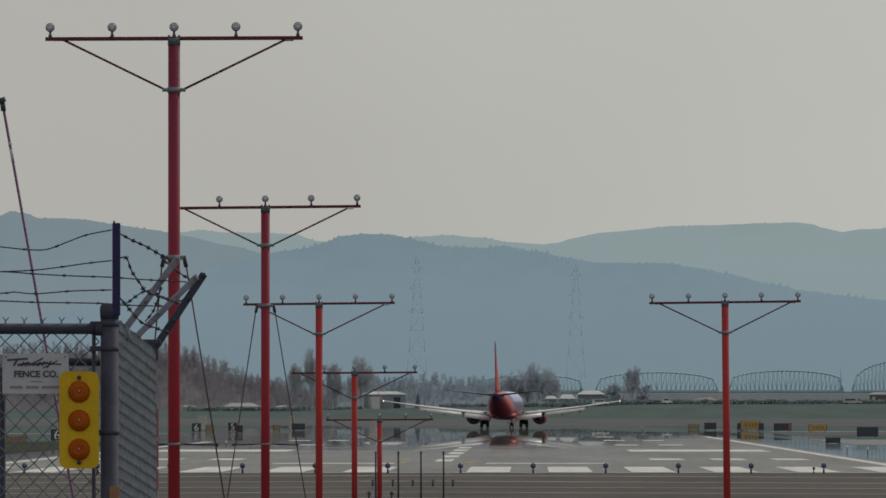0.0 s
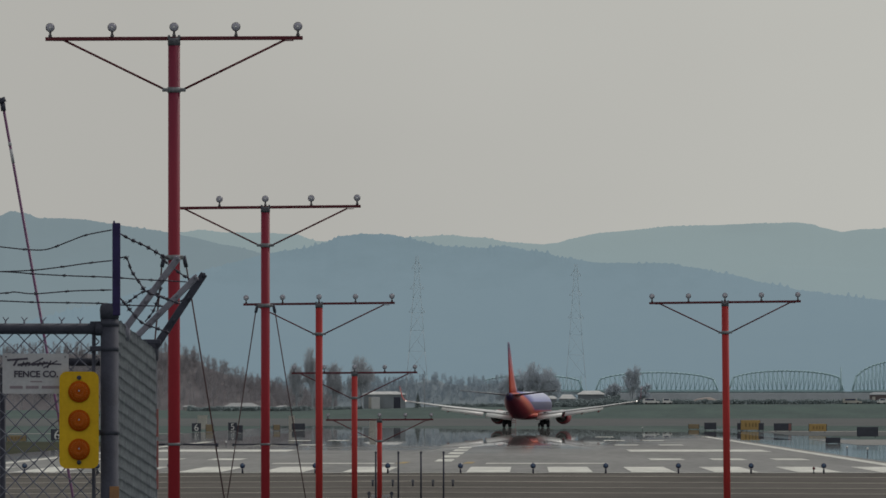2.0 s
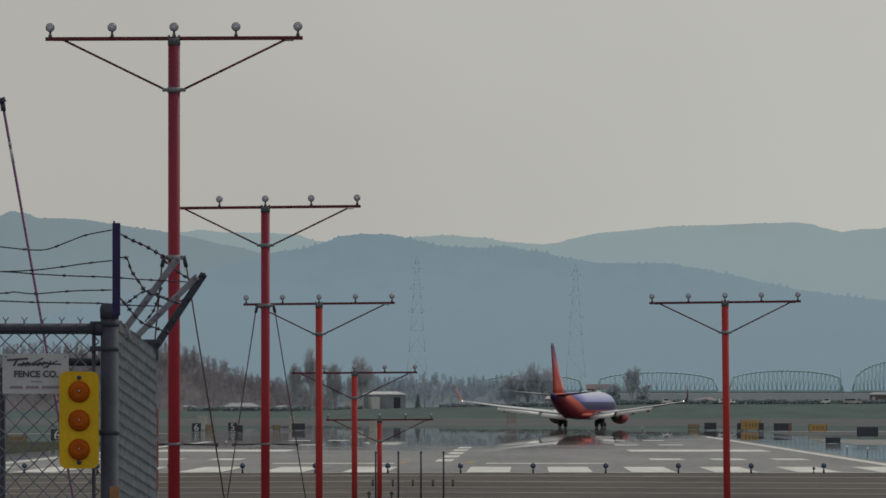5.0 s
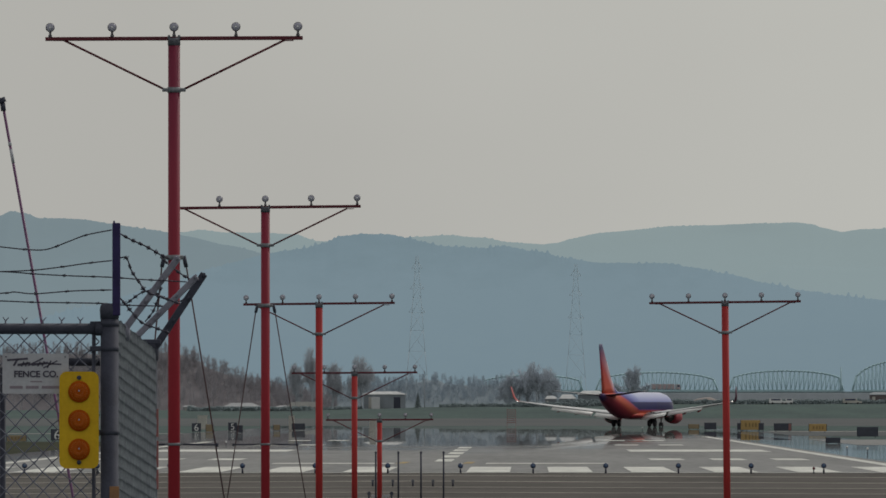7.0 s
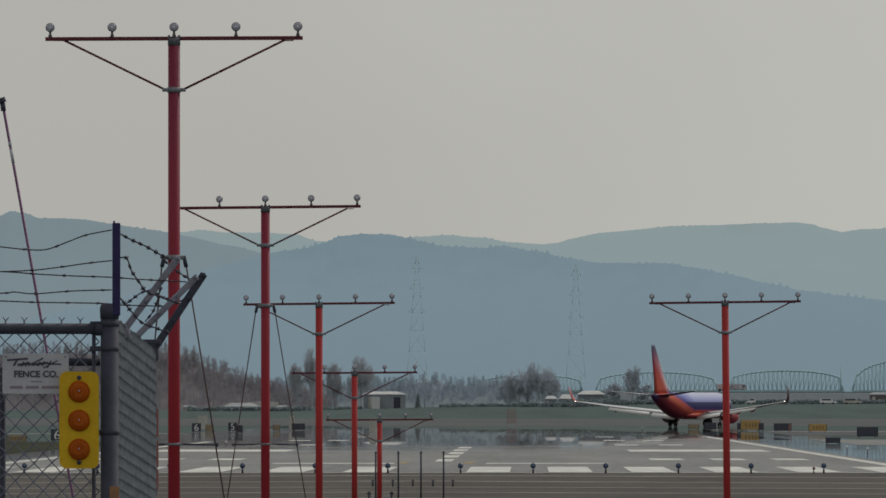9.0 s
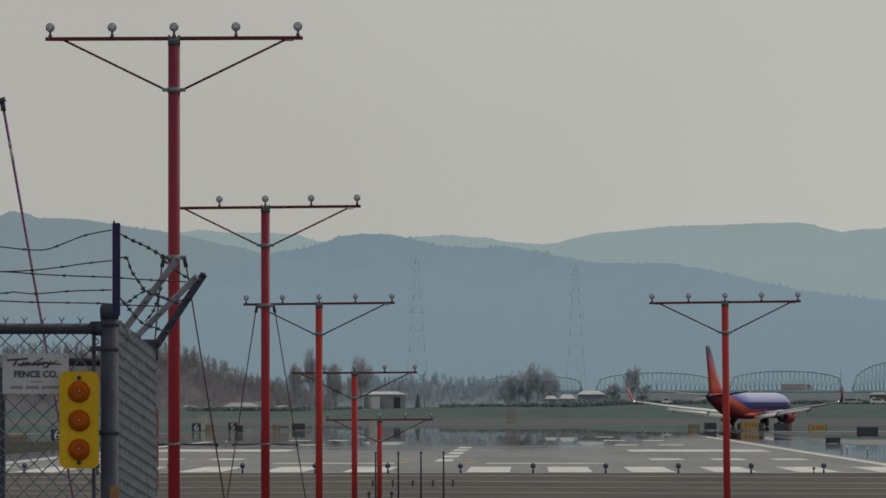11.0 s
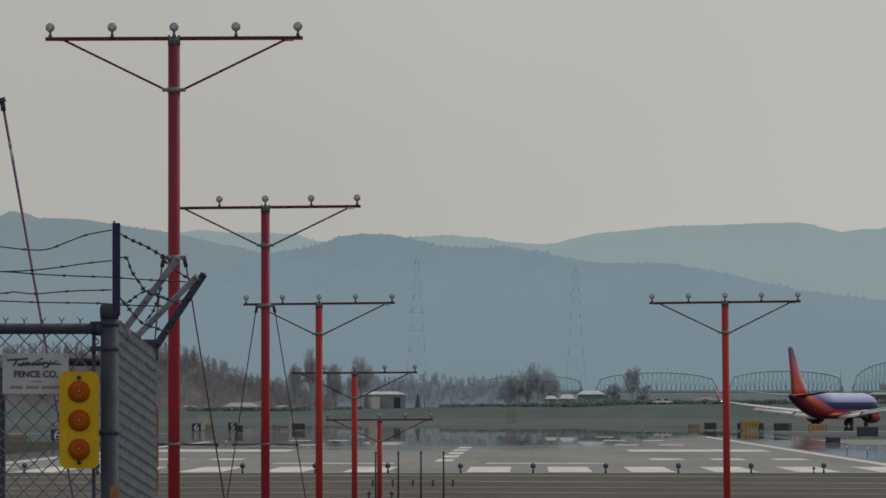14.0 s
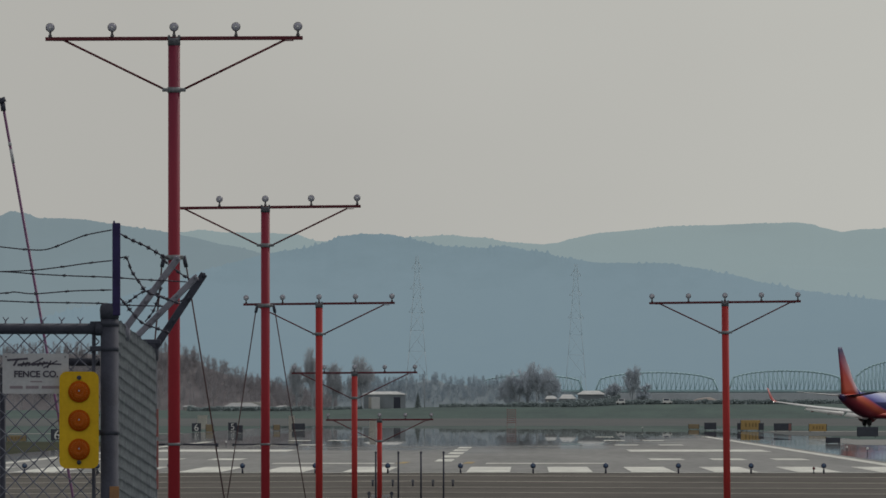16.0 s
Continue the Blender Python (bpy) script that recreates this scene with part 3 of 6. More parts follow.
def perimeter_fence():
    base = ground_z(FY)
    ob = thing("perimeter_fence", (0, 0, 0), "grey chain-link perimeter fence corner topped with barbed wire", "fence")
    cx, cy = CORNER
    bm = bmesh.new()
    tube(bm, (cx, cy, base), (cx, cy, 3.110), 0.035, n=18)
    post = part("corner_post", bm, DARK_STEEL, ob, "thick dark grey steel corner post")
    bm = bmesh.new()
    lathe(bm, [(0, 0.036), (0.035, 0.0385), (0.05, 0.036), (0.06, 0.03)], (cx, cy, 3.099), (0, 0, 1), n=18)
    part("post_cap", bm, DARK_STEEL, post)
    bm = bmesh.new()
    ax = -1.592
    box(bm, (ax, cy - 0.02, 3.292), (0.031, 0.03, 0.36), 0.004)
    tube(bm, (-1.599, cy - 0.02, 3.461), (-1.601, cy - 0.02, 3.480), 0.004, n=5)
    part("upright_arm", bm, mat("dark_blue_arm_paint", (0.034, 0.024, 0.105), (0.02, 0.015, 0.06), rough=0.6, scale=20, spec=0.25), ob, "dark blue upright barbed wire arm")
    left = -3.4
    bm = bmesh.new()
    tube(bm, (left, cy, TOP), (cx - 0.04, cy, TOP), 0.021, n=12)
    part("top_rail", bm, DARK_STEEL, ob)
    bm = bmesh.new()
    lathe(bm, [(0, 0.027), (0.025, 0.027), (0.05, 0.02)], (cx - 0.055, cy, TOP), (1, 0, 0), n=12)
    part("rail_end", bm, DARK_STEEL, ob)
    bm = bmesh.new()
    tube(bm, (-1.784, cy + 0.05, 2.932), (-1.657, cy + 0.05, 2.932), 0.016, n=10)
    part("brace_rail", bm, DARK_STEEL, ob)
    bm = bmesh.new()
    tube(bm, (-1.680, cy, base), (-1.680, cy, TOP - 0.02), 0.0075, n=8)
    part("tension_bar", bm, DARK_STEEL, ob)
    for z in (3.070, 2.974, 2.649, 1.9, 1.3):
        bm = bmesh.new()
        lathe(bm, [(0, 0.037), (0.02, 0.037)], (cx, cy, z), (0, 0, 1), n=16)
        box(bm, ((cx + -1.680) / 2 - 0.015, cy - 0.005, z + 0.01), (0.06, 0.02, 0.02), 0.003)
        part("tension_band", bm, DARK_STEEL, ob)
    bm = bmesh.new()
    tube(bm, (-2.035, cy + 0.03, base), (-2.035, cy + 0.03, TOP - 0.15), 0.012, n=8)
    part("stile", bm, DARK_STEEL, ob)
    bm = bmesh.new()
    chain_link(bm, (left, cy), (cx - 0.03, cy), base + 0.05, TOP, r=0.0023, sides=4, slack=0.003)
    s = left
    while s < cx - 0.05:
        tube(bm, (s, cy, TOP), (s, cy, TOP + 0.032), 0.0036, n=5)
        tube(bm, (s, cy, TOP + 0.03), (s - 0.011, cy, TOP + 0.046), 0.002, n=4)
        tube(bm, (s, cy, TOP + 0.03), (s + 0.012, cy, TOP + 0.044), 0.002, n=4)
        s += 0.0725
    tagged(part("chain_link", bm, DULL_MESH, ob, "galvanised diamond chain-link mesh"), kind="stuff")
    bm = bmesh.new()
    box(bm, (-1.599 , cy - 0.037, 2.423), (0.037, 0.006, 0.053), 0.001)
    part("tag", bm, mat("faded_orange_tag", (0.30, 0.145, 0.06), (0.20, 0.10, 0.05), rough=0.7, scale=30), post, "small faded orange tag")
    # run going away, downhill
    fx, fy = FAR
    top2 = 3.110
    bm = bmesh.new()
    chain_link(bm, (cx + 0.03, cy + 0.1), (fx, fy), base + 0.4, top2, pitch=0.088, r=0.0019, sides=4, fall=FALL, slack=0.0035)
    tagged(part("chain_link", bm, MESH, ob, "chain-link mesh running away beside the light masts"), kind="stuff")
    bm = bmesh.new()
    tube(bm, (cx, cy, top2 - 0.03), (fx - 0.03, fy, top2 + FALL - 0.03), 0.012, n=10)
    part("side_rail", bm, STEEL, ob)
    bm = bmesh.new()
    tube(bm, (fx - 0.02, fy, ground_z(fy) - 0.1), (fx - 0.02, fy, top2 + FALL), 0.024, n=12)
    line_post = part("line_post", bm, DARK_STEEL, ob)
    bm = bmesh.new()
    for z_a, z_b in ((2.42, 2.50), (2.51, 2.62), (2.635, 2.75)):
        box(bm, (fx + 0.004, fy - 0.03, (z_a + z_b) / 2), (0.010, 0.004, z_b - z_a), 0.001)
    part("reflective_strip", bm, mat("faded_red_strip", (0.30, 0.10, 0.10), (0.22, 0.08, 0.08), rough=0.6, scale=20), line_post, "faded red reflective strip")
    for d, a, b, w, m in ((55.7, (-1.57, 55.7, 3.076), (-1.378, 55.7, 3.333), 0.026, ARM), (56.9, (-1.56, 56.9, 3.047), (-1.335, 56.9, 3.271), 0.025, ARM), (58.1, (-1.52, 58.1, 3.007), (-1.33, 58.1, 3.292), 0.030, DARK_STEEL)):
        bm = bmesh.new()
        a, b = Vector(a), Vector(b)
        w_ = (b - a).normalized()
        m_ = Matrix.LocRotScale((a + b) / 2, w_.to_track_quat("X", "Z"), ((b - a).length + 0.03, 0.03, w))
        made = bmesh.ops.create_cube(bm, size=1, matrix=m_)
        bmesh.ops.bevel(bm, geom=list({e for v in made["verts"] for e in v.link_edges}), offset=0.004, segments=2, affect="EDGES", profile=0.5)
        for s in (0.3, 0.62, 0.95):
            c = a + (b - a) * s
            tube(bm, c + Vector((0, -0.016, 0)), c + Vector((0, -0.022, 0)), 0.007, n=8)
            tube(bm, c + Vector((0.012, -0.018, 0.012)), c + Vector((0.02, -0.018, 0.03)), 0.005, n=6)
        lathe(bm, [(-0.05, 0.022), (0.0, 0.024), (0.02, 0.016)], a + Vector((-0.012, 0, -0.01)), (0, 0, 1), n=10)
        part("barb_arm", bm, m, ob, "sloping pressed steel barbed wire arm")
    bm = bmesh.new()
    box(bm, (-1.536, 58.05, 3.025), (0.075, 0.03, 0.02), 0.004)
    part("arm_bracket", bm, DARK_STEEL, ob)
    # strands
    strands = (
        [(-2.33, 55.0, 3.361), (-2.17, 55.0, 3.394), (-2.04, 55.0, 3.379), (-1.93, 55.0, 3.368), (-1.86, 55.0, 3.370), (-1.78, 55.0, 3.399), (-1.71, 55.0, 3.425), (-1.61, 55.0, 3.445)],
        [(-2.33, 55.0, 3.276), (-2.04, 55.0, 3.283), (-1.91, 55.0, 3.289), (-1.80, 55.0, 3.302), (-1.71, 55.0, 3.315), (-1.61, 55.0, 3.326)],
        [(-2.33, 55.0, 3.289), (-2.04, 55.0, 3.283), (-1.91, 55.0, 3.274), (-1.78, 55.0, 3.267), (-1.61, 55.0, 3.261), (-1.52, 55.0, 3.254), (-1.39, 55.0, 3.247), (-1.32, 55.0, 3.243)],
        [(-2.33, 55.0, 3.191), (-2.04, 55.0, 3.199), (-1.99, 55.0, 3.204), (-1.91, 55.0, 3.197), (-1.76, 55.0, 3.208), (-1.61, 55.0, 3.212)],
        [(-2.33, 55.0, 3.175), (-2.04, 55.0, 3.169), (-1.91, 55.0, 3.164), (-1.66, 55.0, 3.160), (-1.57, 55.0, 3.153), (-1.41, 55.0, 3.149)],
        [(-1.60, 55.6, 3.440), (-1.55, 55.6, 3.413), (-1.49, 55.6, 3.386), (-1.43, 55.6, 3.351), (-1.40, 55.6, 3.340)],
        [(-1.60, 55.6, 3.342), (-1.57, 55.6, 3.342), (-1.55, 55.6, 3.291), (-1.52, 55.6, 3.247), (-1.49, 55.6, 3.209), (-1.42, 55.6, 3.185), (-1.36, 55.6, 3.162)],
        [(-1.60, 55.6, 3.191), (-1.55, 55.6, 3.131), (-1.51, 55.6, 3.089), (-1.46, 55.6, 3.069), (-1.40, 55.6, 3.047)],
        [(-1.50, 58.0, 3.372), (-1.46, 58.0, 3.337), (-1.39, 58.0, 3.287), (-1.34, 58.0, 3.275)],
        [(-1.76, 62.0, 3.205), (-1.66, 62.0, 3.267), (-1.56, 62.0, 3.222), (-1.49, 62.0, 3.225)],
        [(-1.67, 62.0, 3.131), (-1.63, 62.0, 3.185), (-1.60, 62.0, 3.279)],
    )
    for k, pts in enumerate(strands):
        bm = bmesh.new()
        if k < 5:
            barbed(bm, sag(pts), step=0.125, size=0.008, knot=1.45)
        else:
            barbed(bm, sag(pts), r=0.003, step=0.034, size=0.0135)
        part("barbed_wire", bm, WIRE, ob, "sagging rusty barbed wire strand")


perimeter_fence()


def plate(bm, cx, cz, w, h, y, t, radius, n=6):
    """An upright plate with rounded corners, facing the viewpoint."""
    pts = []
    for qx, qz, a0 in ((1, 1, 0), (-1, 1, 90), (-1, -1, 180), (1, -1, 270)):
        for i in range(n + 1):
            a = radians(a0 + 90 * i / n)
            pts.append((cx + qx * (w / 2 - radius) + radius * math.cos(a), cz + qz * (h / 2 - radius) + radius * math.sin(a)))
    front = [bm.verts.new((x, y, z)) for x, z in pts]
    back = [bm.verts.new((x, y + t, z)) for x, z in pts]
    bm.faces.new(front)
    bm.faces.new(back[::-1])
    for i in range(len(pts)):
        bm.faces.new((front[i - 1], front[i], back[i], back[i - 1]))


def object_marker():
    y = 54.93
    cx, cz = -1.735, 2.707
    ob = thing("object_marker", (cx, y, cz), "yellow enamelled marker plate with three round amber reflectors", "road marker")
    bm = bmesh.new()
    plate(bm, 0, 0, 0.153, 0.376, 0, 0.004, 0.028)
    part("plate", bm, MARKER, ob)
    for px in (0.112, 0.0, -0.112):
        bm = bmesh.new()
        lathe(bm, [(0, 0.041), (0.006, 0.041), (0.009, 0.037), (0.0095, 0.03), (0.012, 0.026), (0.014, 0.012), (0.014, 0.002)], (0, -0.001, px - 0.002), (0, -1, 0), n=24)
        reflector = part("reflector", bm, AMBER, ob, "round amber plastic reflector", smooth=False)
        bm = bmesh.new()
        for k in range(28):
            a = 2 * math.pi * k / 28
            tube(bm, (0.012 * math.cos(a), -0.0142, px + 0.012 * math.sin(a) - 0.002), (0.034 * math.cos(a), -0.0108, px + 0.034 * math.sin(a) - 0.002), 0.0013, n=4)
        part("facets", bm, RIDGE, reflector, "brighter moulded ribs")
        bm = bmesh.new()
        lathe(bm, [(0, 0.0425), (0.005, 0.042), (0.006, 0.040), (0.003, 0.0395)], (0, -0.001, px - 0.002), (0, -1, 0), n=24)
        part("rim", bm, AMBER, reflector)
        # pale disc added as the highlight on the reflector
        bm = bmesh.new()
        lathe(bm, [(0, 0.004), (0.0025, 0.0035), (0.003, 0.0015)], (0, -0.014, px + 0.001), (0, -1, 0), n=10)
        part("reflector_glint", bm, LAMP, ob, "small pale disc painted as the reflector glint")
    for z in (0.164, -0.164):
        bm = bmesh.new()
        lathe(bm, [(0, 0.009), (0.005, 0.009), (0.008, 0.005)], (0, -0.001, z), (0, -1, 0), n=8)
        tube(bm, (0, 0, z), (0, 0.06, z), 0.004, n=6)
        part("bolt", bm, DARK_STEEL, ob)


object_marker()


def fence_sign():
    y = 54.965
    cx, cz = -1.905, 2.887
    ob = thing("fence_sign", (cx, y, cz), "small weathered white maker's sign wired to the chain-link fence", "sign")
    bm = bmesh.new()
    plate(bm, 0, 0, 0.257, 0.156, 0, 0.002, 0.006)
    part("plate", bm, SIGN_WHITE, ob)
    curve = bpy.data.curves.new("lettering", "FONT")
    curve.body, curve.size, curve.align_x, curve.extrude = "FENCE CO.", 0.034, "CENTER", 0.0004
    curve.offset = 0.0011
    txt = new("lettering_source", curve)
    me = bpy.data.meshes.new_from_object(txt.evaluated_get(bpy.context.evaluated_depsgraph_get()))
    bpy.data.objects.remove(txt)
    for v in me.vertices:
        v.co = Vector((v.co.x * 1.02 + 0.002, -0.002, v.co.y - 0.013)) + Vector((0, -v.co.z, 0))
    me.materials.clear()
    me.materials.append(INK)
    w = new("lettering", me)
    w.parent = ob
    tagged(w, "dark capital letters")
    for name, x0, z0, x1, z1, t, m in (("name_stroke", -0.11, 0.052, -0.03, 0.058, 0.008, INK), ("name_stroke", -0.085, 0.03, -0.07, 0.056, 0.008, INK), ("name_stroke", -0.07, 0.033, -0.02, 0.041, 0.009, INK), ("name_stroke", -0.03, 0.03, 0.03, 0.06, 0.006, INK), ("name_stroke", -0.015, 0.034, 0.05, 0.042, 0.009, INK), ("name_stroke", 0.03, 0.022, 0.085, 0.05, 0.005, INK), ("name_stroke", 0.05, 0.038, 0.10, 0.036, 0.006, INK), ("name_stroke", -0.055, 0.028, -0.045, 0.046, 0.006, INK), ("name_stroke", -0.04, 0.028, -0.03, 0.046, 0.006, INK), ("name_stroke", 0.008, 0.028, 0.018, 0.046, 0.006, INK), ("name_stroke", 0.025, 0.028, 0.034, 0.048, 0.006, INK), ("name_stroke", 0.045, 0.022, 0.06, 0.05, 0.006, INK), ("small_print", -0.02, -0.031, 0.025, -0.031, 0.005, RED_INK), ("number_bar", -0.10, -0.053, -0.05, -0.053, 0.011, RED_INK), ("number_bar", -0.038, -0.053, 0.012, -0.053, 0.011, RED_INK), ("number_bar", 0.024, -0.053, 0.10, -0.053, 0.011, RED_INK)):
        bm = bmesh.new()
        a, b = Vector((x0, 0, z0)), Vector((x1, 0, z1))
        d = (b - a).normalized()
        s = Vector((-d.z, 0, d.x)) * t / 2
        vs = [bm.verts.new(p + Vector((0, -0.0012, 0))) for p in (a - s, b - s, b + s, a + s)]
        bm.faces.new(vs)
        lo = [bm.verts.new(p + Vector((0, -0.0002, 0))) for p in (a - s, b - s, b + s, a + s)]
        for i in range(4):
            bm.faces.new((vs[i - 1], vs[i], lo[i], lo[i - 1]))
        part(name, bm, m, ob)
    for sx in (-1, 1):
        bm = bmesh.new()
        tube(bm, (sx * 0.115, -0.004, 0.065), (sx * 0.115, 0.035, 0.065), 0.003, n=6)
        part("tie_wire", bm, WIRE, ob)


fence_sign()


def leaning_rod():
    ob = thing("leaning_rod", (-2.22, 60.0, 4.047), "slender leaning faded red rod with a dark end clamp", "rod")
    top, foot = Vector((-2.22, 60.0, 4.047)), Vector((-1.92, 60.0, 2.372))
    end = top + (foot - top) * ((top.z - ground_z(60)) / (top.z - foot.z))
    bm = bmesh.new()
    tube(bm, (0, 0, 0), end - top, 0.006, n=8)
    part("rod", bm, PURPLE_ROD, ob)
    bm = bmesh.new()
    d = (end - top).normalized()
    tube(bm, d * 0.17, d * 0.185, 0.0075, n=8)
    tube(bm, d * 0.20, d * 0.26, 0.0068, n=8)
    part("sleeve", bm, SIGN_WHITE, ob)
    bm = bmesh.new()
    tube(bm, (0.002, 0, 0), (-0.006, 0, 0.02), 0.016, n=8)
    tube(bm, (0, 0, 0.0), (0.004, 0, -0.035), 0.011, n=8)
    tube(bm, (-0.006, 0, 0.015), (-0.6, 0, 0.16), 0.006, n=6)
    part("clamp", bm, DARK_STEEL, ob)


leaning_rod()


# ---- airliner ----
def livery():
    """Blue above, warm red and orange below and aft, the boundary sweeping up towards the tail."""
    m = bpy.data.materials.new("airliner_livery")
    m.use_nodes = True
    n, l = m.node_tree.nodes, m.node_tree.links
    p = n["Principled BSDF"]
    p.inputs["Roughness"].default_value, p.inputs["Specular IOR Level"].default_value, p.inputs["Coat Weight"].default_value, p.inputs["Coat Roughness"].default_value = 0.3, 0.05, 0.0, 0.1
    tc, sep = n.new("ShaderNodeTexCoord"), n.new("ShaderNodeSeparateXYZ")
    l.new(tc.outputs["Object"], sep.inputs[0])

    def ma(op, a, b, c=None):
        q = n.new("ShaderNodeMath")
        q.operation = op
        for i, v in enumerate((a, b, c)):
            if v is not None:
                if isinstance(v, (int, float)):
                    q.inputs[i].default_value = v
                else:
                    l.new(v, q.inputs[i])
        return q.outputs[0]
    grime = n.new("ShaderNodeTexNoise")
    grime.inputs["Scale"].default_value, grime.inputs["Detail"].default_value = 0.8, 4
    l.new(tc.outputs["Object"], grime.inputs["Vector"])
    # height of the colour boundary: 2.35 m forward, climbing aft of the wing
    aft = ma("MAXIMUM", ma("MULTIPLY_ADD", sep.outputs[1], -1.0, -2.5), 0.0)
    rise = ma("MULTIPLY", aft, ma("MULTIPLY_ADD", aft, 0.022, 0.16))
    height = ma("SUBTRACT", sep.outputs[2], ma("ADD", rise, 2.55))
    jit = ma("MULTIPLY_ADD", grime.outputs[0], 0.12, -0.06)
    ramp = n.new("ShaderNodeValToRGB")
    e = ramp.color_ramp.elements
    # ramp ends carry belly shade (low) and roof sky sheen (high) as colour
    e[0].position, e[0].color = 0.0, (0.20, 0.024, 0.045, 1)
    e[1].position, e[1].color = 1.0, (0.60, 0.61, 0.75, 1)
    for pos, col in ((0.13, (0.17, 0.022, 0.052, 1)), (0.22, (0.32, 0.042, 0.055, 1)), (0.31, (0.52, 0.105, 0.055, 1)), (0.395, (0.44, 0.07, 0.07, 1)), (0.435, (0.16, 0.06, 0.22, 1)), (0.46, (0.06, 0.06, 0.26, 1)), (0.58, (0.17, 0.19, 0.45, 1)), (0.70, (0.27, 0.30, 0.55, 1)), (0.82, (0.42, 0.45, 0.66, 1))):
        q = e.new(pos)
        q.color = col
    thin = ma("DIVIDE", ma("ADD", height, jit), ma("MULTIPLY_ADD", aft, 0.12, 1.0))
    l.new(ma("MULTIPLY_ADD", thin, 0.2, 0.42), ramp.inputs[0])
    # straight dark blue line along the cabin
    band = n.new("ShaderNodeValToRGB")
    e = band.color_ramp.elements
    e[0].position, e[0].color = 0.02, (0, 0, 0, 1)
    e[1].position, e[1].color = 0.08, (1, 1, 1, 1)
    for pos, v in ((0.60, 1), (0.68, 0)):
        q = e.new(pos)
        q.color = (v, v, v, 1)
    l.new(ma("MULTIPLY_ADD", sep.outputs[2], 0.5, -1.25), band.inputs[0])
    ahead = n.new("ShaderNodeMapRange")
    l.new(height, ahead.inputs[0])
    ahead.inputs[1].default_value, ahead.inputs[2].default_value = 0.0, 0.2
    line = n.new("ShaderNodeMix")
    line.data_type = "RGBA"
    l.new(ma("MULTIPLY", band.outputs[0], ahead.outputs[0]), line.inputs[0])
    l.new(ramp.outputs[0], line.inputs[6])
    line.inputs[7].default_value = (0.006, 0.010, 0.095, 1)
    cone = n.new("ShaderNodeMix")
    cone.data_type = "RGBA"
    step = n.new("ShaderNodeMapRange")
    l.new(sep.outputs[1], step.inputs[0])
    step.inputs[1].default_value, step.inputs[2].default_value = -14.2, -15.0
    l.new(step.outputs[0], cone.inputs[0])
    l.new(line.outputs[2], cone.inputs[6])
    cone.inputs[7].default_value = (0.05, 0.03, 0.10, 1)
    mix = n.new("ShaderNodeMix")
    mix.data_type = "RGBA"
    l.new(ma("MULTIPLY", grime.outputs[0], 0.16), mix.inputs[0])
    l.new(cone.outputs[2], mix.inputs[6])
    mix.inputs[7].default_value = (0.12, 0.08, 0.08, 1)
    l.new(mix.outputs[2], p.inputs["Base Color"])
    return m


def fin_paint():
    m = bpy.data.materials.new("fin_paint")
    m.use_nodes = True
    n, l = m.node_tree.nodes, m.node_tree.links
    p = n["Principled BSDF"]
    p.inputs["Roughness"].default_value, p.inputs["Specular IOR Level"].default_value = 0.5, 0.2
    tc, sep, ramp = n.new("ShaderNodeTexCoord"), n.new("ShaderNodeSeparateXYZ"), n.new("ShaderNodeValToRGB")
    l.new(tc.outputs["Object"], sep.inputs[0])
    q = n.new("ShaderNodeMath")
    q.operation = "MULTIPLY_ADD"
    l.new(sep.outputs[2], q.inputs[0])
    q.inputs[1].default_value, q.inputs[2].default_value = 1 / 8.0, -4.8 / 8.0
    l.new(q.outputs[0], ramp.inputs[0])
    e = ramp.color_ramp.elements
    e[0].position, e[0].color = 0.0, (0.44, 0.085, 0.045, 1)
    e[1].position, e[1].color = 1.0, (0.03, 0.035, 0.12, 1)
    for pos, col in ((0.40, (0.42, 0.060, 0.050, 1)), (0.66, (0.27, 0.036, 0.075, 1)), (0.82, (0.13, 0.036, 0.10, 1)), (0.88, (0.04, 0.035, 0.11, 1))):
        k = e.new(pos)
        k.color = col
    # pale blue paint, with its white highlight mixed in, along the lower leading edge
    lead, near, low, both, mix = (n.new("ShaderNodeMath"), n.new("ShaderNodeMapRange"), n.new("ShaderNodeMapRange"), n.new("ShaderNodeMath"), n.new("ShaderNodeMix"))
    lead.operation, both.operation, mix.data_type = "MULTIPLY_ADD", "MULTIPLY", "RGBA"
    l.new(sep.outputs[2], lead.inputs[0])
    lead.inputs[1].default_value = 1.02
    l.new(sep.outputs[1], lead.inputs[2])
    l.new(lead.outputs[0], near.inputs[0])
    near.inputs[1].default_value, near.inputs[2].default_value = -5.4, -3.5
    l.new(sep.outputs[2], low.inputs[0])
    low.inputs[1].default_value, low.inputs[2].default_value, low.inputs[3].default_value, low.inputs[4].default_value = 5.5, 11.0, 1.0, 0.1
    l.new(near.outputs[0], both.inputs[0])
    l.new(low.outputs[0], both.inputs[1])
    l.new(both.outputs[0], mix.inputs[0])
    l.new(ramp.outputs[0], mix.inputs[6])
    mix.inputs[7].default_value = (0.60, 0.54, 0.66, 1)
    l.new(mix.outputs[2], p.inputs["Base Color"])
    return m


def loft(bm, sections, close=True):
    loops = [[bm.verts.new(p) for p in s] for s in sections]
    n = len(loops[0])
    for a, b in zip(loops[:-1], loops[1:]):
        for i in range(n):
            bm.faces.new((a[i], a[(i + 1) % n], b[(i + 1) % n], b[i])).smooth = True
    if close:
        bm.faces.new(loops[0][::-1])
        bm.faces.new(loops[-1])
    bmesh.ops.recalc_face_normals(bm, faces=bm.faces)


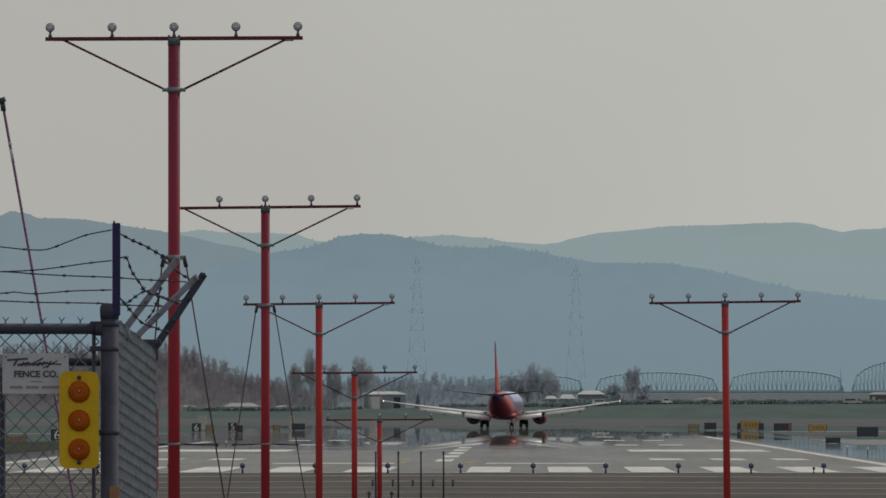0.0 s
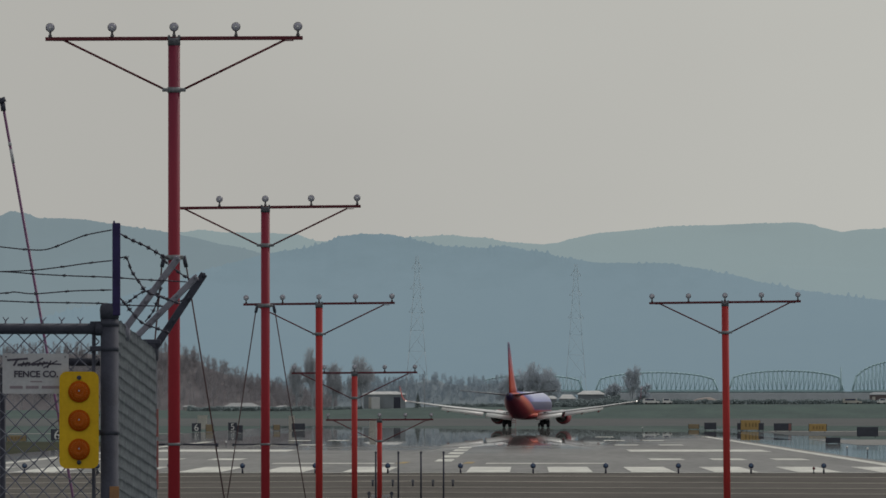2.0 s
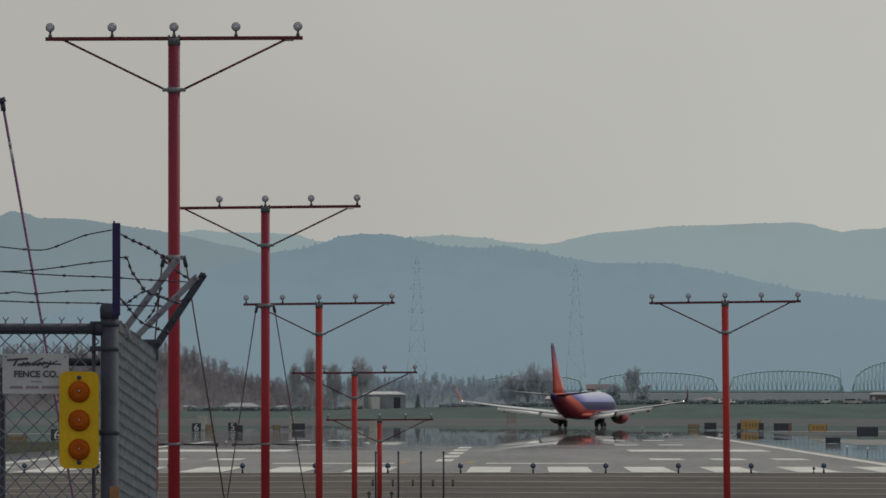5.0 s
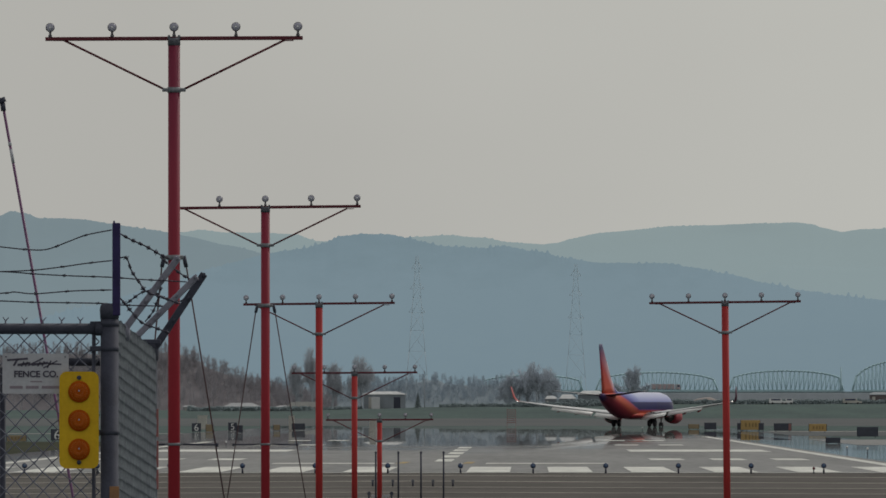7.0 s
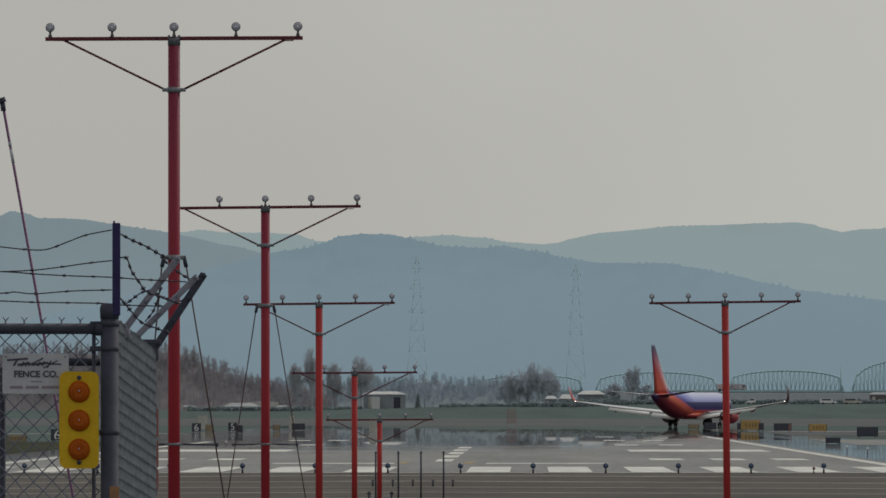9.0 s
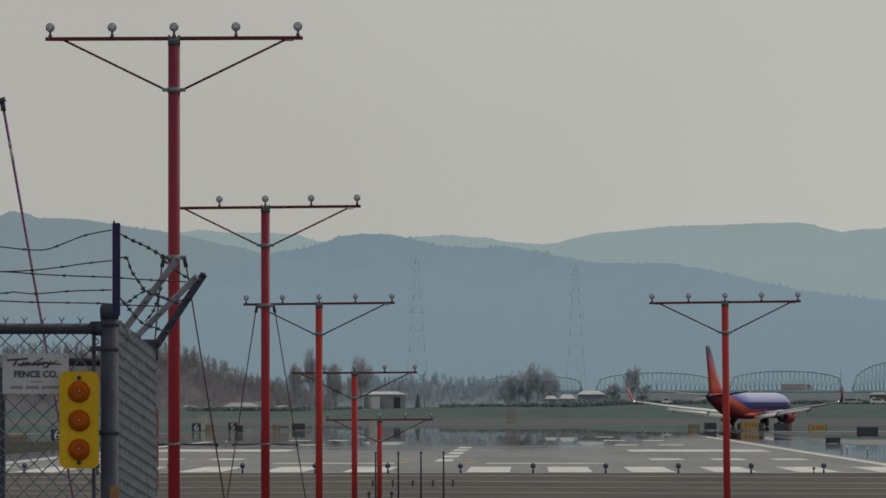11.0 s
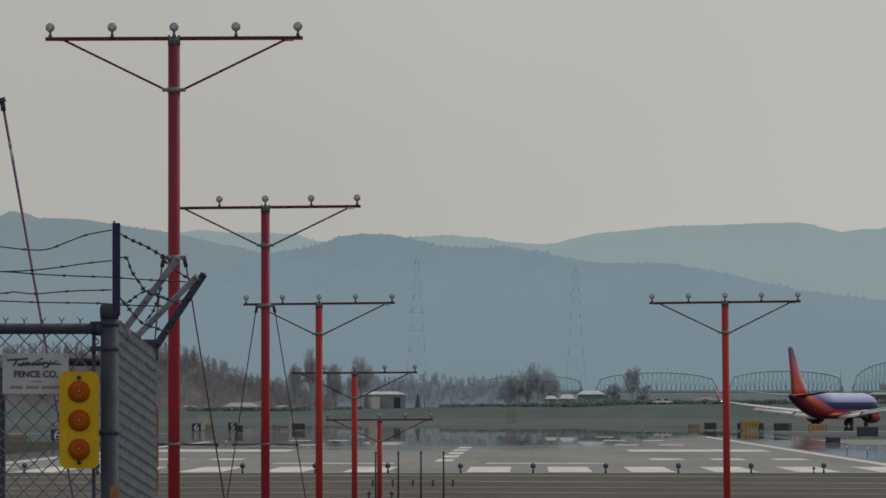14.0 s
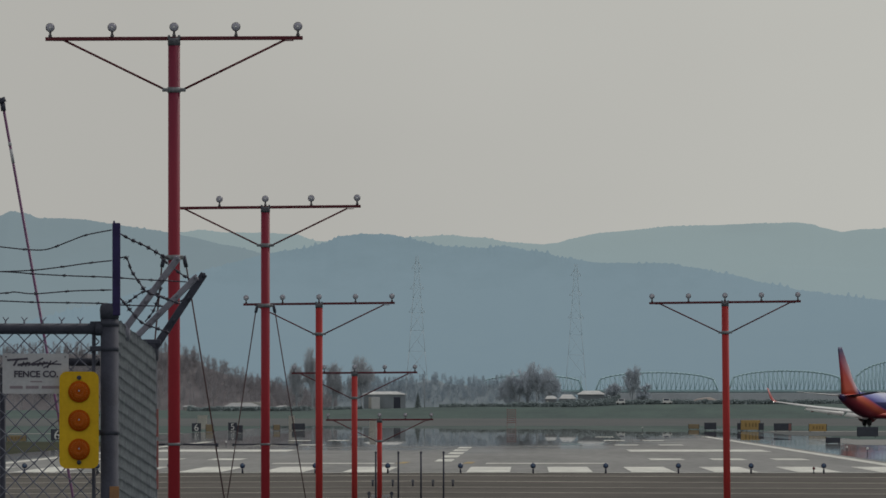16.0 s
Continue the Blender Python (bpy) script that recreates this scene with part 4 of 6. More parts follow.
AIRFOIL = ((1.0, 0.0), (0.75, 0.035), (0.45, 0.065), (0.2, 0.065), (0.06, 0.04), (0.0, 0.0), (0.06, -0.03), (0.2, -0.045), (0.45, -0.045), (0.75, -0.02))


def foil(x, y_le, chord, z, thick=1.0, lean=(0, 0), trim=0.0):
    """A section across the span: leading edge at y_le, chord running aft, its trailing edge raised by trim."""
    return [(x + lean[0] * t * thick * chord, y_le - c * chord, z + t * thick * chord * (1 - abs(lean[0])) + trim * c * chord) for c, t in AIRFOIL]


def airliner():
    body_paint, fin_mat = livery(), fin_paint()
    wing_grey = mat("wing_grey_paint", (0.66, 0.67, 0.68), (0.54, 0.55, 0.56), rough=0.45, scale=0.9)
    flap_pale = mat("flap_pale_paint", (0.84, 0.84, 0.83), (0.74, 0.74, 0.73), rough=0.4, scale=0.9)
    nacelle = mat("nacelle_red_paint", (0.30, 0.03, 0.045), (0.21, 0.022, 0.036), rough=0.5, scale=1.2, spec=0.3)
    winglet_red = mat("winglet_red_paint", (0.40, 0.06, 0.058), (0.30, 0.045, 0.05), rough=0.5, scale=2, spec=0.3)
    winglet_shade = mat("winglet_shaded_red", (0.10, 0.022, 0.06), (0.07, 0.018, 0.045), rough=0.5, scale=2, spec=0.3)
    tail_shade = mat("tailplane_underside_shade", (0.10, 0.09, 0.15), (0.07, 0.065, 0.11), rough=0.5, scale=1.2, spec=0.3)
    bare = mat("bare_exhaust_metal", (0.10, 0.095, 0.09), (0.05, 0.05, 0.05), rough=0.4, metal=0.8, scale=3)
    glass = mat("cockpit_glass", (0.02, 0.022, 0.026), (0.015, 0.016, 0.02), rough=0.1, scale=3)
    strut = mat("gear_strut_metal", (0.10, 0.10, 0.11), (0.06, 0.06, 0.065), rough=0.5, metal=0.5, scale=4)
    nav = mat("white_navigation_light", (0.9, 0.9, 0.9), (0.9, 0.9, 0.9), rough=0.3, scale=3, emit=(1, 0.95, 0.85), emit_strength=2.0)
    jet = thing("airliner", (0, 2058, 0), "twin-engine airliner in blue, red and orange livery with upturned winglets", "airplane")
    # fuselage: station, half width, half height, centre height
    bm = bmesh.new()
    st = ((16.3, 0.05, 0.05, 2.75), (16.0, 0.55, 0.5, 2.78), (15.2, 1.05, 1.0, 2.9), (14.0, 1.48, 1.5, 3.05), (12.6, 1.78, 1.86, 3.18), (11, 1.88, 2.0, 3.25), (5, 1.88, 2.0, 3.25), (0, 1.88, 2.0, 3.25), (-4.5, 1.88, 2.0, 3.25), (-6.5, 1.86, 1.95, 3.30), (-8.5, 1.72, 1.72, 3.50), (-10.5, 1.46, 1.40, 3.80), (-12.5, 1.10, 1.04, 4.12), (-14.2, 0.72, 0.68, 4.42), (-15.4, 0.40, 0.40, 4.66), (-15.9, 0.16, 0.18, 4.78))
    n = 28
    loft(bm, [[(hw * math.sin(2 * math.pi * i / n), y, zc + hh * math.cos(2 * math.pi * i / n)) for i in range(n)] for y, hw, hh, zc in st])
    fus = part("fuselage", bm, body_paint, jet, "blue over red and orange fuselage")
    bm = bmesh.new()
    lathe(bm, [(0, 0.14), (0.14, 0.15), (0.16, 0.1)], (0, -15.85, 4.78), (0, -1, 0.12), n=12)
    part("exhaust_outlet", bm, bare, fus)
    for s in (-1, 1):
        bm = bmesh.new()
        loft(bm, [[(s * (0.22 + 0.9 * k), 14.75 - 0.55 * k + dy, 3.78 - 0.1 * k + dz) for dy, dz in ((0, 0), (-0.45, 0.42), (-0.5, 0.40), (-0.05, -0.03))] for k in (0, 1)])
        part("cockpit_window", bm, glass, fus)
    bm = bmesh.new()
    loft(bm, [[(1.9 * sx * math.cos(a), y, 1.75 + 0.62 * sx * math.sin(a)) for a in [2 * math.pi * i / 16 for i in range(16)]] for y, sx in ((6.2, 0.35), (5, 0.85), (3, 1.02), (-2, 1.02), (-4, 0.8), (-5.4, 0.3))])
    part("belly_fairing", bm, body_paint, fus)
    # wings
    for s in (-1, 1):
        bm = bmesh.new()
        secs = [(1.2, 6.6, 7.6, 1.75, 1.1), (5.9, 3.3, 4.7, 2.30, 1.0), (11.5, -0.1, 3.1, 3.02, 0.95), (17.15, -2.9, 1.5, 3.85, 0.9)]
        loft(bm, [foil(s * x, y, c, z, t) for x, y, c, z, t in secs])
        wing = part("wing", bm, wing_grey, jet, "pale grey swept wing")
        bm = bmesh.new()
        loft(bm, [foil(s * x, y, c, z, 0.9, (lx, 0)) for x, y, c, z, lx in ((17.15, -2.9, 1.5, 3.85, 0.0), (17.5, -3.3, 1.25, 4.05, -s * 0.5), (17.75, -3.8, 1.05, 4.5, -s * 0.85), (18.0, -4.9, 0.45, 6.1, -s * 0.9))])
        bm.normal_update()
        # outer faces take a darker red that paints their shade
        for f in bm.faces:
            f.material_index = int(f.normal.x * s > 0.2)
        part("winglet", bm, [winglet_red, winglet_shade], wing, "red upturned blended winglet, outer face darkened for shade")
        # flaps, drooped behind the wing
        for x0, x1, y0, y1, z0, z1, c0, c1 in ((1.8, 5.6, -0.5, -1.0, 1.85, 2.3, 1.9, 1.6), (6.1, 12.0, -1.1, -2.95, 2.35, 3.03, 1.6, 1.0)):
            bm = bmesh.new()
            ring = lambda x, y, z, c: [(s * x, y + 0.1, z + 0.03), (s * x, y - 0.4 * c, z + 0.05 - 0.14 * c), (s * x, y - c, z - 0.44 * c), (s * x, y - 0.5 * c, z - 0.30 * c), (s * x, y + 0.05, z - 0.10)]
            loft(bm, [ring(x0, y0, z0, c0), ring(x1, y1, z1, c1)])
            part("flap", bm, flap_pale, wing, "lowered pale trailing edge flap")
        for x, y, z in ((5.75, -0.6, 2.05), (8.6, -1.5, 2.4), (11.2, -2.2, 2.75)):
            bm = bmesh.new()
            lathe(bm, [(0, 0.03), (0.6, 0.15), (1.5, 0.17), (2.4, 0.03)], (s * x, y + 1.2, z), (0, -1, -0.22), n=8)
            part("flap_fairing", bm, nacelle, wing, "red flap track fairing")
        bm = bmesh.new()
        lathe(bm, [(-0.09, 0.02), (0, 0.08), (0.09, 0.02)], (s * 17.2, -4.45, 3.9), (0, 1, 0), n=8)
        part("navigation_light", bm, nav, wing)
        # tailplane
        bm = bmesh.new()
        loft(bm, [foil(s * x, y, c, z, 0.55, trim=0.045) for x, y, c, z in ((0.45, -11.0, 3.9, 4.65), (7.15, -15.4, 1.5, 5.40))])
        bm.normal_update()
        # down-facing faces are coloured dark to read as shade
        for f in bm.faces:
            f.material_index = int(f.normal.z < -0.2)
        part("tailplane", bm, [wing_grey, tail_shade], jet, "grey tailplane with underside shade painted in and slight dihedral")
        # engine
        bm = bmesh.new()
        lathe(bm, [(0, 0.84), (0.12, 0.98), (0.7, 1.07), (1.7, 1.08), (2.7, 0.98), (3.4, 0.86), (3.42, 0.80), (3.0, 0.7)], (s * 4.83, 5.75, 1.55), (0, -1, 0), n=24)
        eng = part("engine", bm, nacelle, jet, "red engine nacelle under the wing")
        bm = bmesh.new()
        lathe(bm, [(0, 0.93), (-0.04, 0.91), (-0.05, 0.84), (0.25, 0.78), (0.3, 0.1)], (s * 4.83, 5.78, 1.55), (0, -1, 0), n=24)
        part("inlet_lip", bm, STEEL, eng, "bare metal inlet lip")
        bm = bmesh.new()
        lathe(bm, [(0, 0.62), (0.9, 0.55), (1.5, 0.42), (1.9, 0.18), (2.2, 0.03)], (s * 4.83, 2.6, 1.57), (0, -1, 0), n=20)
        part("exhaust_nozzle", bm, bare, eng)
        bm = bmesh.new()
        lathe(bm, [(0, 0.83), (-0.02, 0.7), (-0.03, 0.5), (-0.3, 0.45)], (s * 4.83, 2.36, 1.56), (0, -1, 0), n=24)
        part("bypass_duct", bm, bare, eng, "dark open duct behind the engine")
        bm = bmesh.new()
        box(bm, (s * 4.83, 2.9, 2.25), (0.3, 3.6, 0.7), 0.1)
        part("pylon", bm, wing_grey, jet)
    # fin with dorsal fillet
    bm = bmesh.new()
    fin = lambda y, c, z, t=0.8: [(q * t * c, y - k * c, z) for k, q in AIRFOIL]
    loft(bm, [fin(-7.2, 7.9, 4.9, 0.55), fin(-9.3, 5.85, 5.9, 0.7), fin(-10.9, 4.4, 7.3, 0.75), fin(-14.55, 1.75, 12.1, 0.6), fin(-14.8, 1.4, 12.5, 0.4)])
    part("fin", bm, fin_mat, jet, "tall fin fading from orange to red with a dark blue tip")
    # thin pale tube stands in for sky sheen on the fin's front edge
    bm = bmesh.new()
    path_tube(bm, [(0, -7.15, 4.95), (0, -9.28, 5.9), (0, -10.88, 7.3), (0, -12.7, 9.7)], 0.07, 8)
    part("leading_edge_sheen", bm, flap_pale, jet, "pale strip painted as sky sheen on the fin leading edge")
    bm = bmesh.new()
    loft(bm, [[(0.03, -3.8, 5.18), (-0.03, -3.8, 5.18), (-0.03, -3.8, 5.1), (0.03, -3.8, 5.1)], [(0.16, -8.4, 5.35), (-0.16, -8.4, 5.35), (-0.3, -8.4, 4.9), (0.3, -8.4, 4.9)], [(0.16, -10.4, 6.3), (-0.16, -10.4, 6.3), (-0.3, -10.4, 4.9), (0.3, -10.4, 4.9)]])
    part("dorsal_fillet", bm, body_paint, fus)
    bm = bmesh.new()
    tube(bm, (0, -2, 5.2), (0, -2.1, 5.5), 0.05, n=6)
    tube(bm, (0, 5, 5.2), (0, 4.9, 5.45), 0.05, n=6)
    part("antenna", bm, wing_grey, fus)
    wheels = []

    def wheel(parent, x, y, r, w):
        wb = bmesh.new()
        lathe(wb, [(-w / 2, r * 0.55), (-w / 2, r * 0.86), (-w * 0.38, r * 0.97), (0, r), (w * 0.38, r * 0.97), (w / 2, r * 0.86), (w / 2, r * 0.55)], (0, 0, 0), (1, 0, 0), n=18)
        ob = part("wheel", wb, RUBBER, parent, "black rubber tyre")
        ob.location = (x, y, r)
        hb = bmesh.new()
        lathe(hb, [(-w / 2 - 0.02, r * 0.2), (-w / 2 - 0.01, r * 0.5), (w / 2 + 0.01, r * 0.5), (w / 2 + 0.02, r * 0.2)], (0, 0, 0), (1, 0, 0), n=10)
        box(hb, (0, 0, 0), (w + 0.05, r * 0.3, r * 0.2), 0.01)
        part("hub", hb, strut, ob)
        wheels.append((ob, Vector((x, y, r)), r))
    for s in (-1, 1):
        bm = bmesh.new()
        tube(bm, (s * 2.86, 0, 0.5), (s * 2.8, 0.1, 2.3), 0.24, n=10)
        tube(bm, (s * 2.4, 0, 0.56), (s * 3.3, 0, 0.56), 0.09, n=8)
        tube(bm, (s * 2.86, 0, 1.0), (s * 1.5, 0.1, 1.9), 0.08, n=8)
        box(bm, (s * 3.25, 0.1, 1.6), (0.08, 1.2, 1.3), 0.02)
        gear = part("main_gear", bm, strut, jet, "lowered main landing gear leg")
        for k in (-1, 1):
            wheel(gear, s * 2.86 + k * 0.43, 0, 0.565, 0.40)
    bm = bmesh.new()
    tube(bm, (0, 12.6, 0.35), (0, 12.5, 2.0), 0.09, n=10)
    tube(bm, (-0.25, 12.6, 0.345), (0.25, 12.6, 0.345), 0.05, n=8)
    tube(bm, (0, 12.6, 0.9), (0, 13.6, 1.7), 0.05, n=8)
    gear = part("nose_gear", bm, strut, jet, "nose landing gear leg")
    for k in (-1, 1):
        wheel(gear, k * 0.2, 12.6, 0.343, 0.2)
    return jet, wheels


JET, WHEELS = airliner()
JET_ROWS = [(0, -3.25, 2058, 4.87), (0.5, -2.54, 2064.6, 6.02), (1, -1.79, 2071.1, 7.16), (1.5, -0.93, 2077.7, 8.37), (2, -0.07, 2084.2, 9.57), (2.5, 0.85, 2090.7, 10.79), (3, 1.96, 2097.2, 12.0), (3.5, 3.25, 2103.6, 13.16), (4, 4.74, 2110.0, 14.25), (6.5, 14.14, 2141.6, 18.7), (7, 16.31, 2147.9, 19.44), (7.5, 18.48, 2154.1, 20.14), (8, 20.66, 2160.3, 20.79), (8.5, 22.83, 2166.5, 21.41), (9, 25.08, 2172.6, 21.99), (11.5, 36.63, 2203.1, 24.52), (12, 39.1, 2209.1, 24.96), (12.5, 41.41, 2215.2, 25.37), (13, 43.63, 2221.1, 25.73), (13.5, 45.85, 2227.1, 26.06), (14, 48.17, 2233.1, 26.35), (14.5, 50.27, 2239.1, 26.63), (15, 52.47, 2245.0, 26.91), (15.5, 54.63, 2251.0, 27.19), (16, 56.76, 2256.9, 27.46)]


# ---- airfield signs ----
def airfield_sign(x, y, w, h, material, label, bars=(), leg=0.25):
    ob = thing("airfield_sign", (x, y, ground_z(y)), label, "airfield sign", "airfield signs")
    bm = bmesh.new()
    box(bm, (0, 0, leg + h / 2), (w, 0.25, h), 0.03)
    body = part("panel", bm, material, ob)
    for s in (-1, 1):
        bm = bmesh.new()
        box(bm, (s * w * 0.4, 0, leg / 2), (0.08, 0.08, leg), 0.01)
        part("leg", bm, DARK_STEEL, ob)
        bm = bmesh.new()
        box(bm, (s * (w / 2 + 0.02), 0, leg + h / 2), (0.05, 0.29, h + 0.04), 0.01)
        part("end_cap", bm, DARK_STEEL, ob)
    for bx, bw, bh, m in bars:
        bm = bmesh.new()
        box(bm, (bx * w, -0.135, leg + h / 2), (bw * w, 0.012, bh * h))
        part("legend_bar", bm, m, body)
    return ob


OLD_YELLOW = mat("faded_ochre_sign_face", (0.29, 0.225, 0.135), (0.23, 0.18, 0.115), rough=0.7, scale=2)
LEGEND = mat("faded_brown_legend", (0.25, 0.17, 0.06), (0.19, 0.13, 0.055), rough=0.7, scale=3)
SIGN_RED = mat("faded_red_sign_face", (0.26, 0.11, 0.105), (0.20, 0.09, 0.09), rough=0.6, scale=2)
YBARS = ((-0.24, 0.10, 0.42, LEGEND), (-0.05, 0.08, 0.42, LEGEND), (0.12, 0.08, 0.42, LEGEND), (0.28, 0.10, 0.42, LEGEND))
airfield_sign(23.327, 1800, 1.436, 0.861, SIGN_BLACK, "dark airfield sign seen from its back", leg=0.15)
airfield_sign(27.792, 1760, 2.386, 1.193, SIGN_YELLOW, "yellow taxiway sign with dark legend", YBARS, leg=0.15)
airfield_sign(26.533, 1765, 0.563, 0.845, SIGN_BLACK, "narrow dark airfield sign beside a yellow one", leg=0.15)
airfield_sign(29.042, 1755, 0.560, 0.840, SIGN_BLACK, "narrow dark airfield sign beside a yellow one", leg=0.15)
airfield_sign(30.708, 1700, 2.034, 0.881, SIGN_BLACK, "dark blue airfield sign with a red end on short legs", ((0.42, 0.15, 0.9, SIGN_RED),), leg=0.15)
airfield_sign(33.884, 1650, 2.040, 0.855, SIGN_YELLOW, "yellow taxiway sign with dark legend", YBARS, leg=0.15)
airfield_sign(32.509, 1352, 1.941, 0.917, SIGN_BLACK, "large dark blue airfield sign on short legs", leg=0.12)
airfield_sign(24.206, 1120, 1.072, 0.447, SIGN_BLACK, "low dark airfield sign beside the mirror-like shoulder", leg=0.05)
airfield_sign(27.256, 1780, 0.852, 0.568, SIGN_YELLOW, "small yellow taxiway sign", leg=0.15)


def distance_sign(x, y, size, digit):
    ob = airfield_sign(x, y, size, size, SIGN_BLACK, "black runway distance sign with a white number %s" % digit, leg=0.1)
    curve = bpy.data.curves.new("number", "FONT")
    curve.body, curve.size, curve.align_x, curve.extrude = digit, size * 1.15, "CENTER", 0.01
    src = new("number_source", curve)
    me = bpy.data.meshes.new_from_object(src.evaluated_get(bpy.context.evaluated_depsgraph_get()))
    bpy.data.objects.remove(src)
    for v in me.vertices:
        v.co = Vector((v.co.x, -0.14 - v.co.z, v.co.y + 0.1 + size * 0.1))
    me.materials.clear()
    me.materials.append(WHITE)
    w = new("number", me)
    w.parent = ob
    tagged(w, "white painted number")


distance_sign(-38.68, 1660, 0.98, "6")
distance_sign(-36.0, 1735, 0.98, "5")
distance_sign(-39.6, 1195, 0.95, "6")
airfield_sign(-32.5, 1604, 0.64, 0.85, SIGN_BLACK, "dark upright equipment cabinet sign", leg=0.05)
airfield_sign(-37.6, 1680, 0.85, 0.85, OLD_YELLOW, "faded yellow taxiway sign beside the distance sign", leg=0.06)
airfield_sign(-28.998, 1800, 1.579, 0.790, SIGN_BLACK, "dark airfield sign with a white end", leg=0.12)
airfield_sign(-31.2, 1769, 0.8, 0.7, OLD_YELLOW, "small faded yellow sign beside the runway", leg=0.08)
# the dull ochre here imitates haze before the sign
airfield_sign(22.4, 1900, 1.4, 0.6, OLD_YELLOW, "orange taxiway sign, dulled in colour for haze, beside a dark one", leg=0.1)
airfield_sign(-42.3, 1175, 1.6, 0.5, OLD_YELLOW, "faded orange taxiway sign behind the fence", YBARS, leg=0.06)


# ---- cabinets and markers on the field ----
def cabinet(x, y, w, h, m, label):
    ob = thing("equipment_cabinet", (x, y, ground_z(y)), label, "cabinet", "field cabinets")
    bm = bmesh.new()
    box(bm, (0, 0, h / 2), (w, w * 0.8, h), 0.04)
    body = part("body", bm, m, ob)
    bm = bmesh.new()
    box(bm, (0, 0, h + 0.03), (w * 1.1, w * 0.9, 0.08), 0.02)
    part("lid", bm, m, ob)
    bm = bmesh.new()
    box(bm, (0, -w * 0.4 - 0.01, h * 0.5), (w * 0.8, 0.03, h * 0.8), 0.005)
    part("door", bm, m, body)


cabinet(-43.488, 1900, 1.212, 1.818, PALE_WALL, "pale equipment cabinet on the grass")
cabinet(-30.688, 1850, 0.738, 1.770, PALE_WALL, "tall pale equipment cabinet on the grass")
cabinet(-18.438, 1700, 0.813, 1.491, PALE_WALL, "pale equipment cabinet beside the runway")


# ---- trees ----
def grow(bm_t, bm_c, p, d, length, r, depth, rng, spread=0.55, up=0.15, twig_r=0.02, kids=3):
    q = p + d * length
    if depth >= 2:
        tube(bm_t, p, q, r, r * 0.68, n=5, caps=False)
    else:
        tube(bm_c, p, q, max(r, twig_r), max(r * 0.5, twig_r * 0.6), n=3, caps=False, smooth=False)
    if depth == 0:
        return
    for k in range(kids):
        v = Vector((rng.gauss(0, 1), rng.gauss(0, 1), rng.gauss(0, 0.8)))
        nd = (d + v * spread + Vector((0, 0, up))).normalized()
        start = p + d * length * rng.uniform(0.35, 1.0)
        grow(bm_t, bm_c, start, nd, length * rng.uniform(0.6, 0.85), r * 0.58, depth - 1, rng, spread, up, twig_r, kids)


def bare_tree(x, y, height, seed, label, spread=0.5, width=0.0, kids=4, depth=6, twig_r=0.019, twigs=None):
    rng = random.Random(seed)
    z = ground_z(y, x) - 0.2
    height += 4.2 - z
    ob = thing("bare_tree", (x, y, z), label, "tree", "bare trees on the levee")
    bt, bc = bmesh.new(), bmesh.new()
    stems = 2 if height > 9 else 1
    for s in range(stems):
        lean = Vector((rng.uniform(-0.25, 0.25) * (stems > 1), rng.uniform(-0.2, 0.2), 1)).normalized()
        grow(bt, bc, Vector((rng.uniform(-0.4, 0.4) * (stems > 1), 0, 0)), lean, height * 0.2, height * 0.02, depth, rng, spread, 0.12, twig_r, kids)
    vs = list(bt.verts) + list(bc.verts)
    kz = height / max(v.co.z for v in vs)
    kx = (width or height * 0.7) / (max(v.co.x for v in vs) - min(v.co.x for v in vs))
    for v in vs:
        v.co = Vector((v.co.x * kx, v.co.y * kx, max(v.co.z, 0) * kz))
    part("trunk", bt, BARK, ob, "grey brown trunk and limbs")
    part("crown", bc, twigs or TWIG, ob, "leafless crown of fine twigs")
    return ob


TREE = "bare leafless tree with a dense twiggy crown beyond the field"
for x, y, h, w, seed, note, sp in (
        (-2.724, 4270, 10.557, 10.557, 3, TREE, 0.7),
        (2.721, 4265, 13.095, 11.225, 5, TREE, 0.65),
        (7.155, 4272, 11.924, 7.836, 8, TREE, 0.6),
        (0.171, 4276, 11.254, 9.207, 33, TREE, 0.65),
        (-5.803, 4280, 7.851, 6.827, 12, TREE, 0.7),
        (31.670, 4270, 12.259, 6.811, 14, "slim bare tree standing alone on the levee", 0.42),
        (36.011, 4280, 6.485, 6.144, 17, "low bare tree beside a taller one", 0.6),
        (27.648, 4280, 6.827, 6.144, 19, "low bare tree beside a taller one", 0.6),
        (-63.776, 4220, 18.174, 7.741, 21, "tall open bare tree behind the light masts", 0.42),
        (-58.361, 4230, 13.157, 6.747, 23, "bare tree with a thin crown behind the masts", 0.5),
        (-49.136, 4220, 15.145, 9.760, 26, "bare tree behind the white-roofed building", 0.5),
        (-68.813, 4240, 12.850, 6.087, 29, "bare tree with a thin crown behind the masts", 0.5)):
    bare_tree(x, y, h, seed, note, sp, w, twigs=HAZIER_TWIG if "masts" in note or "building" in note else TWIG)


def conifer(x, y, h):
    ob = thing("conifer", (x, y, ground_z(y, x) - 0.1), "small dark green conifer beside the building", "tree", "conifers")
    bm = bmesh.new()
    tube(bm, (0, 0, 0), (0, 0, h), h * 0.03, 0.01, n=6)
    part("trunk", bm, BARK, ob)
    bm = bmesh.new()
    rng = random.Random(7)
    for k in range(260):
        t = rng.random() ** 0.8
        r = h * 0.26 * (1 - t) + 0.05
        a = rng.uniform(0, 6.28)
        c = Vector((0, 0, h * (0.08 + 0.9 * t)))
        tip = c + Vector((math.cos(a) * r, math.sin(a) * r, -0.25 * r))
        tube(bm, c, tip, 0.09, 0.02, n=3, caps=False)
    part("crown", bm, CONIFER, ob)


conifer(-32.104, 4180, 4.7)


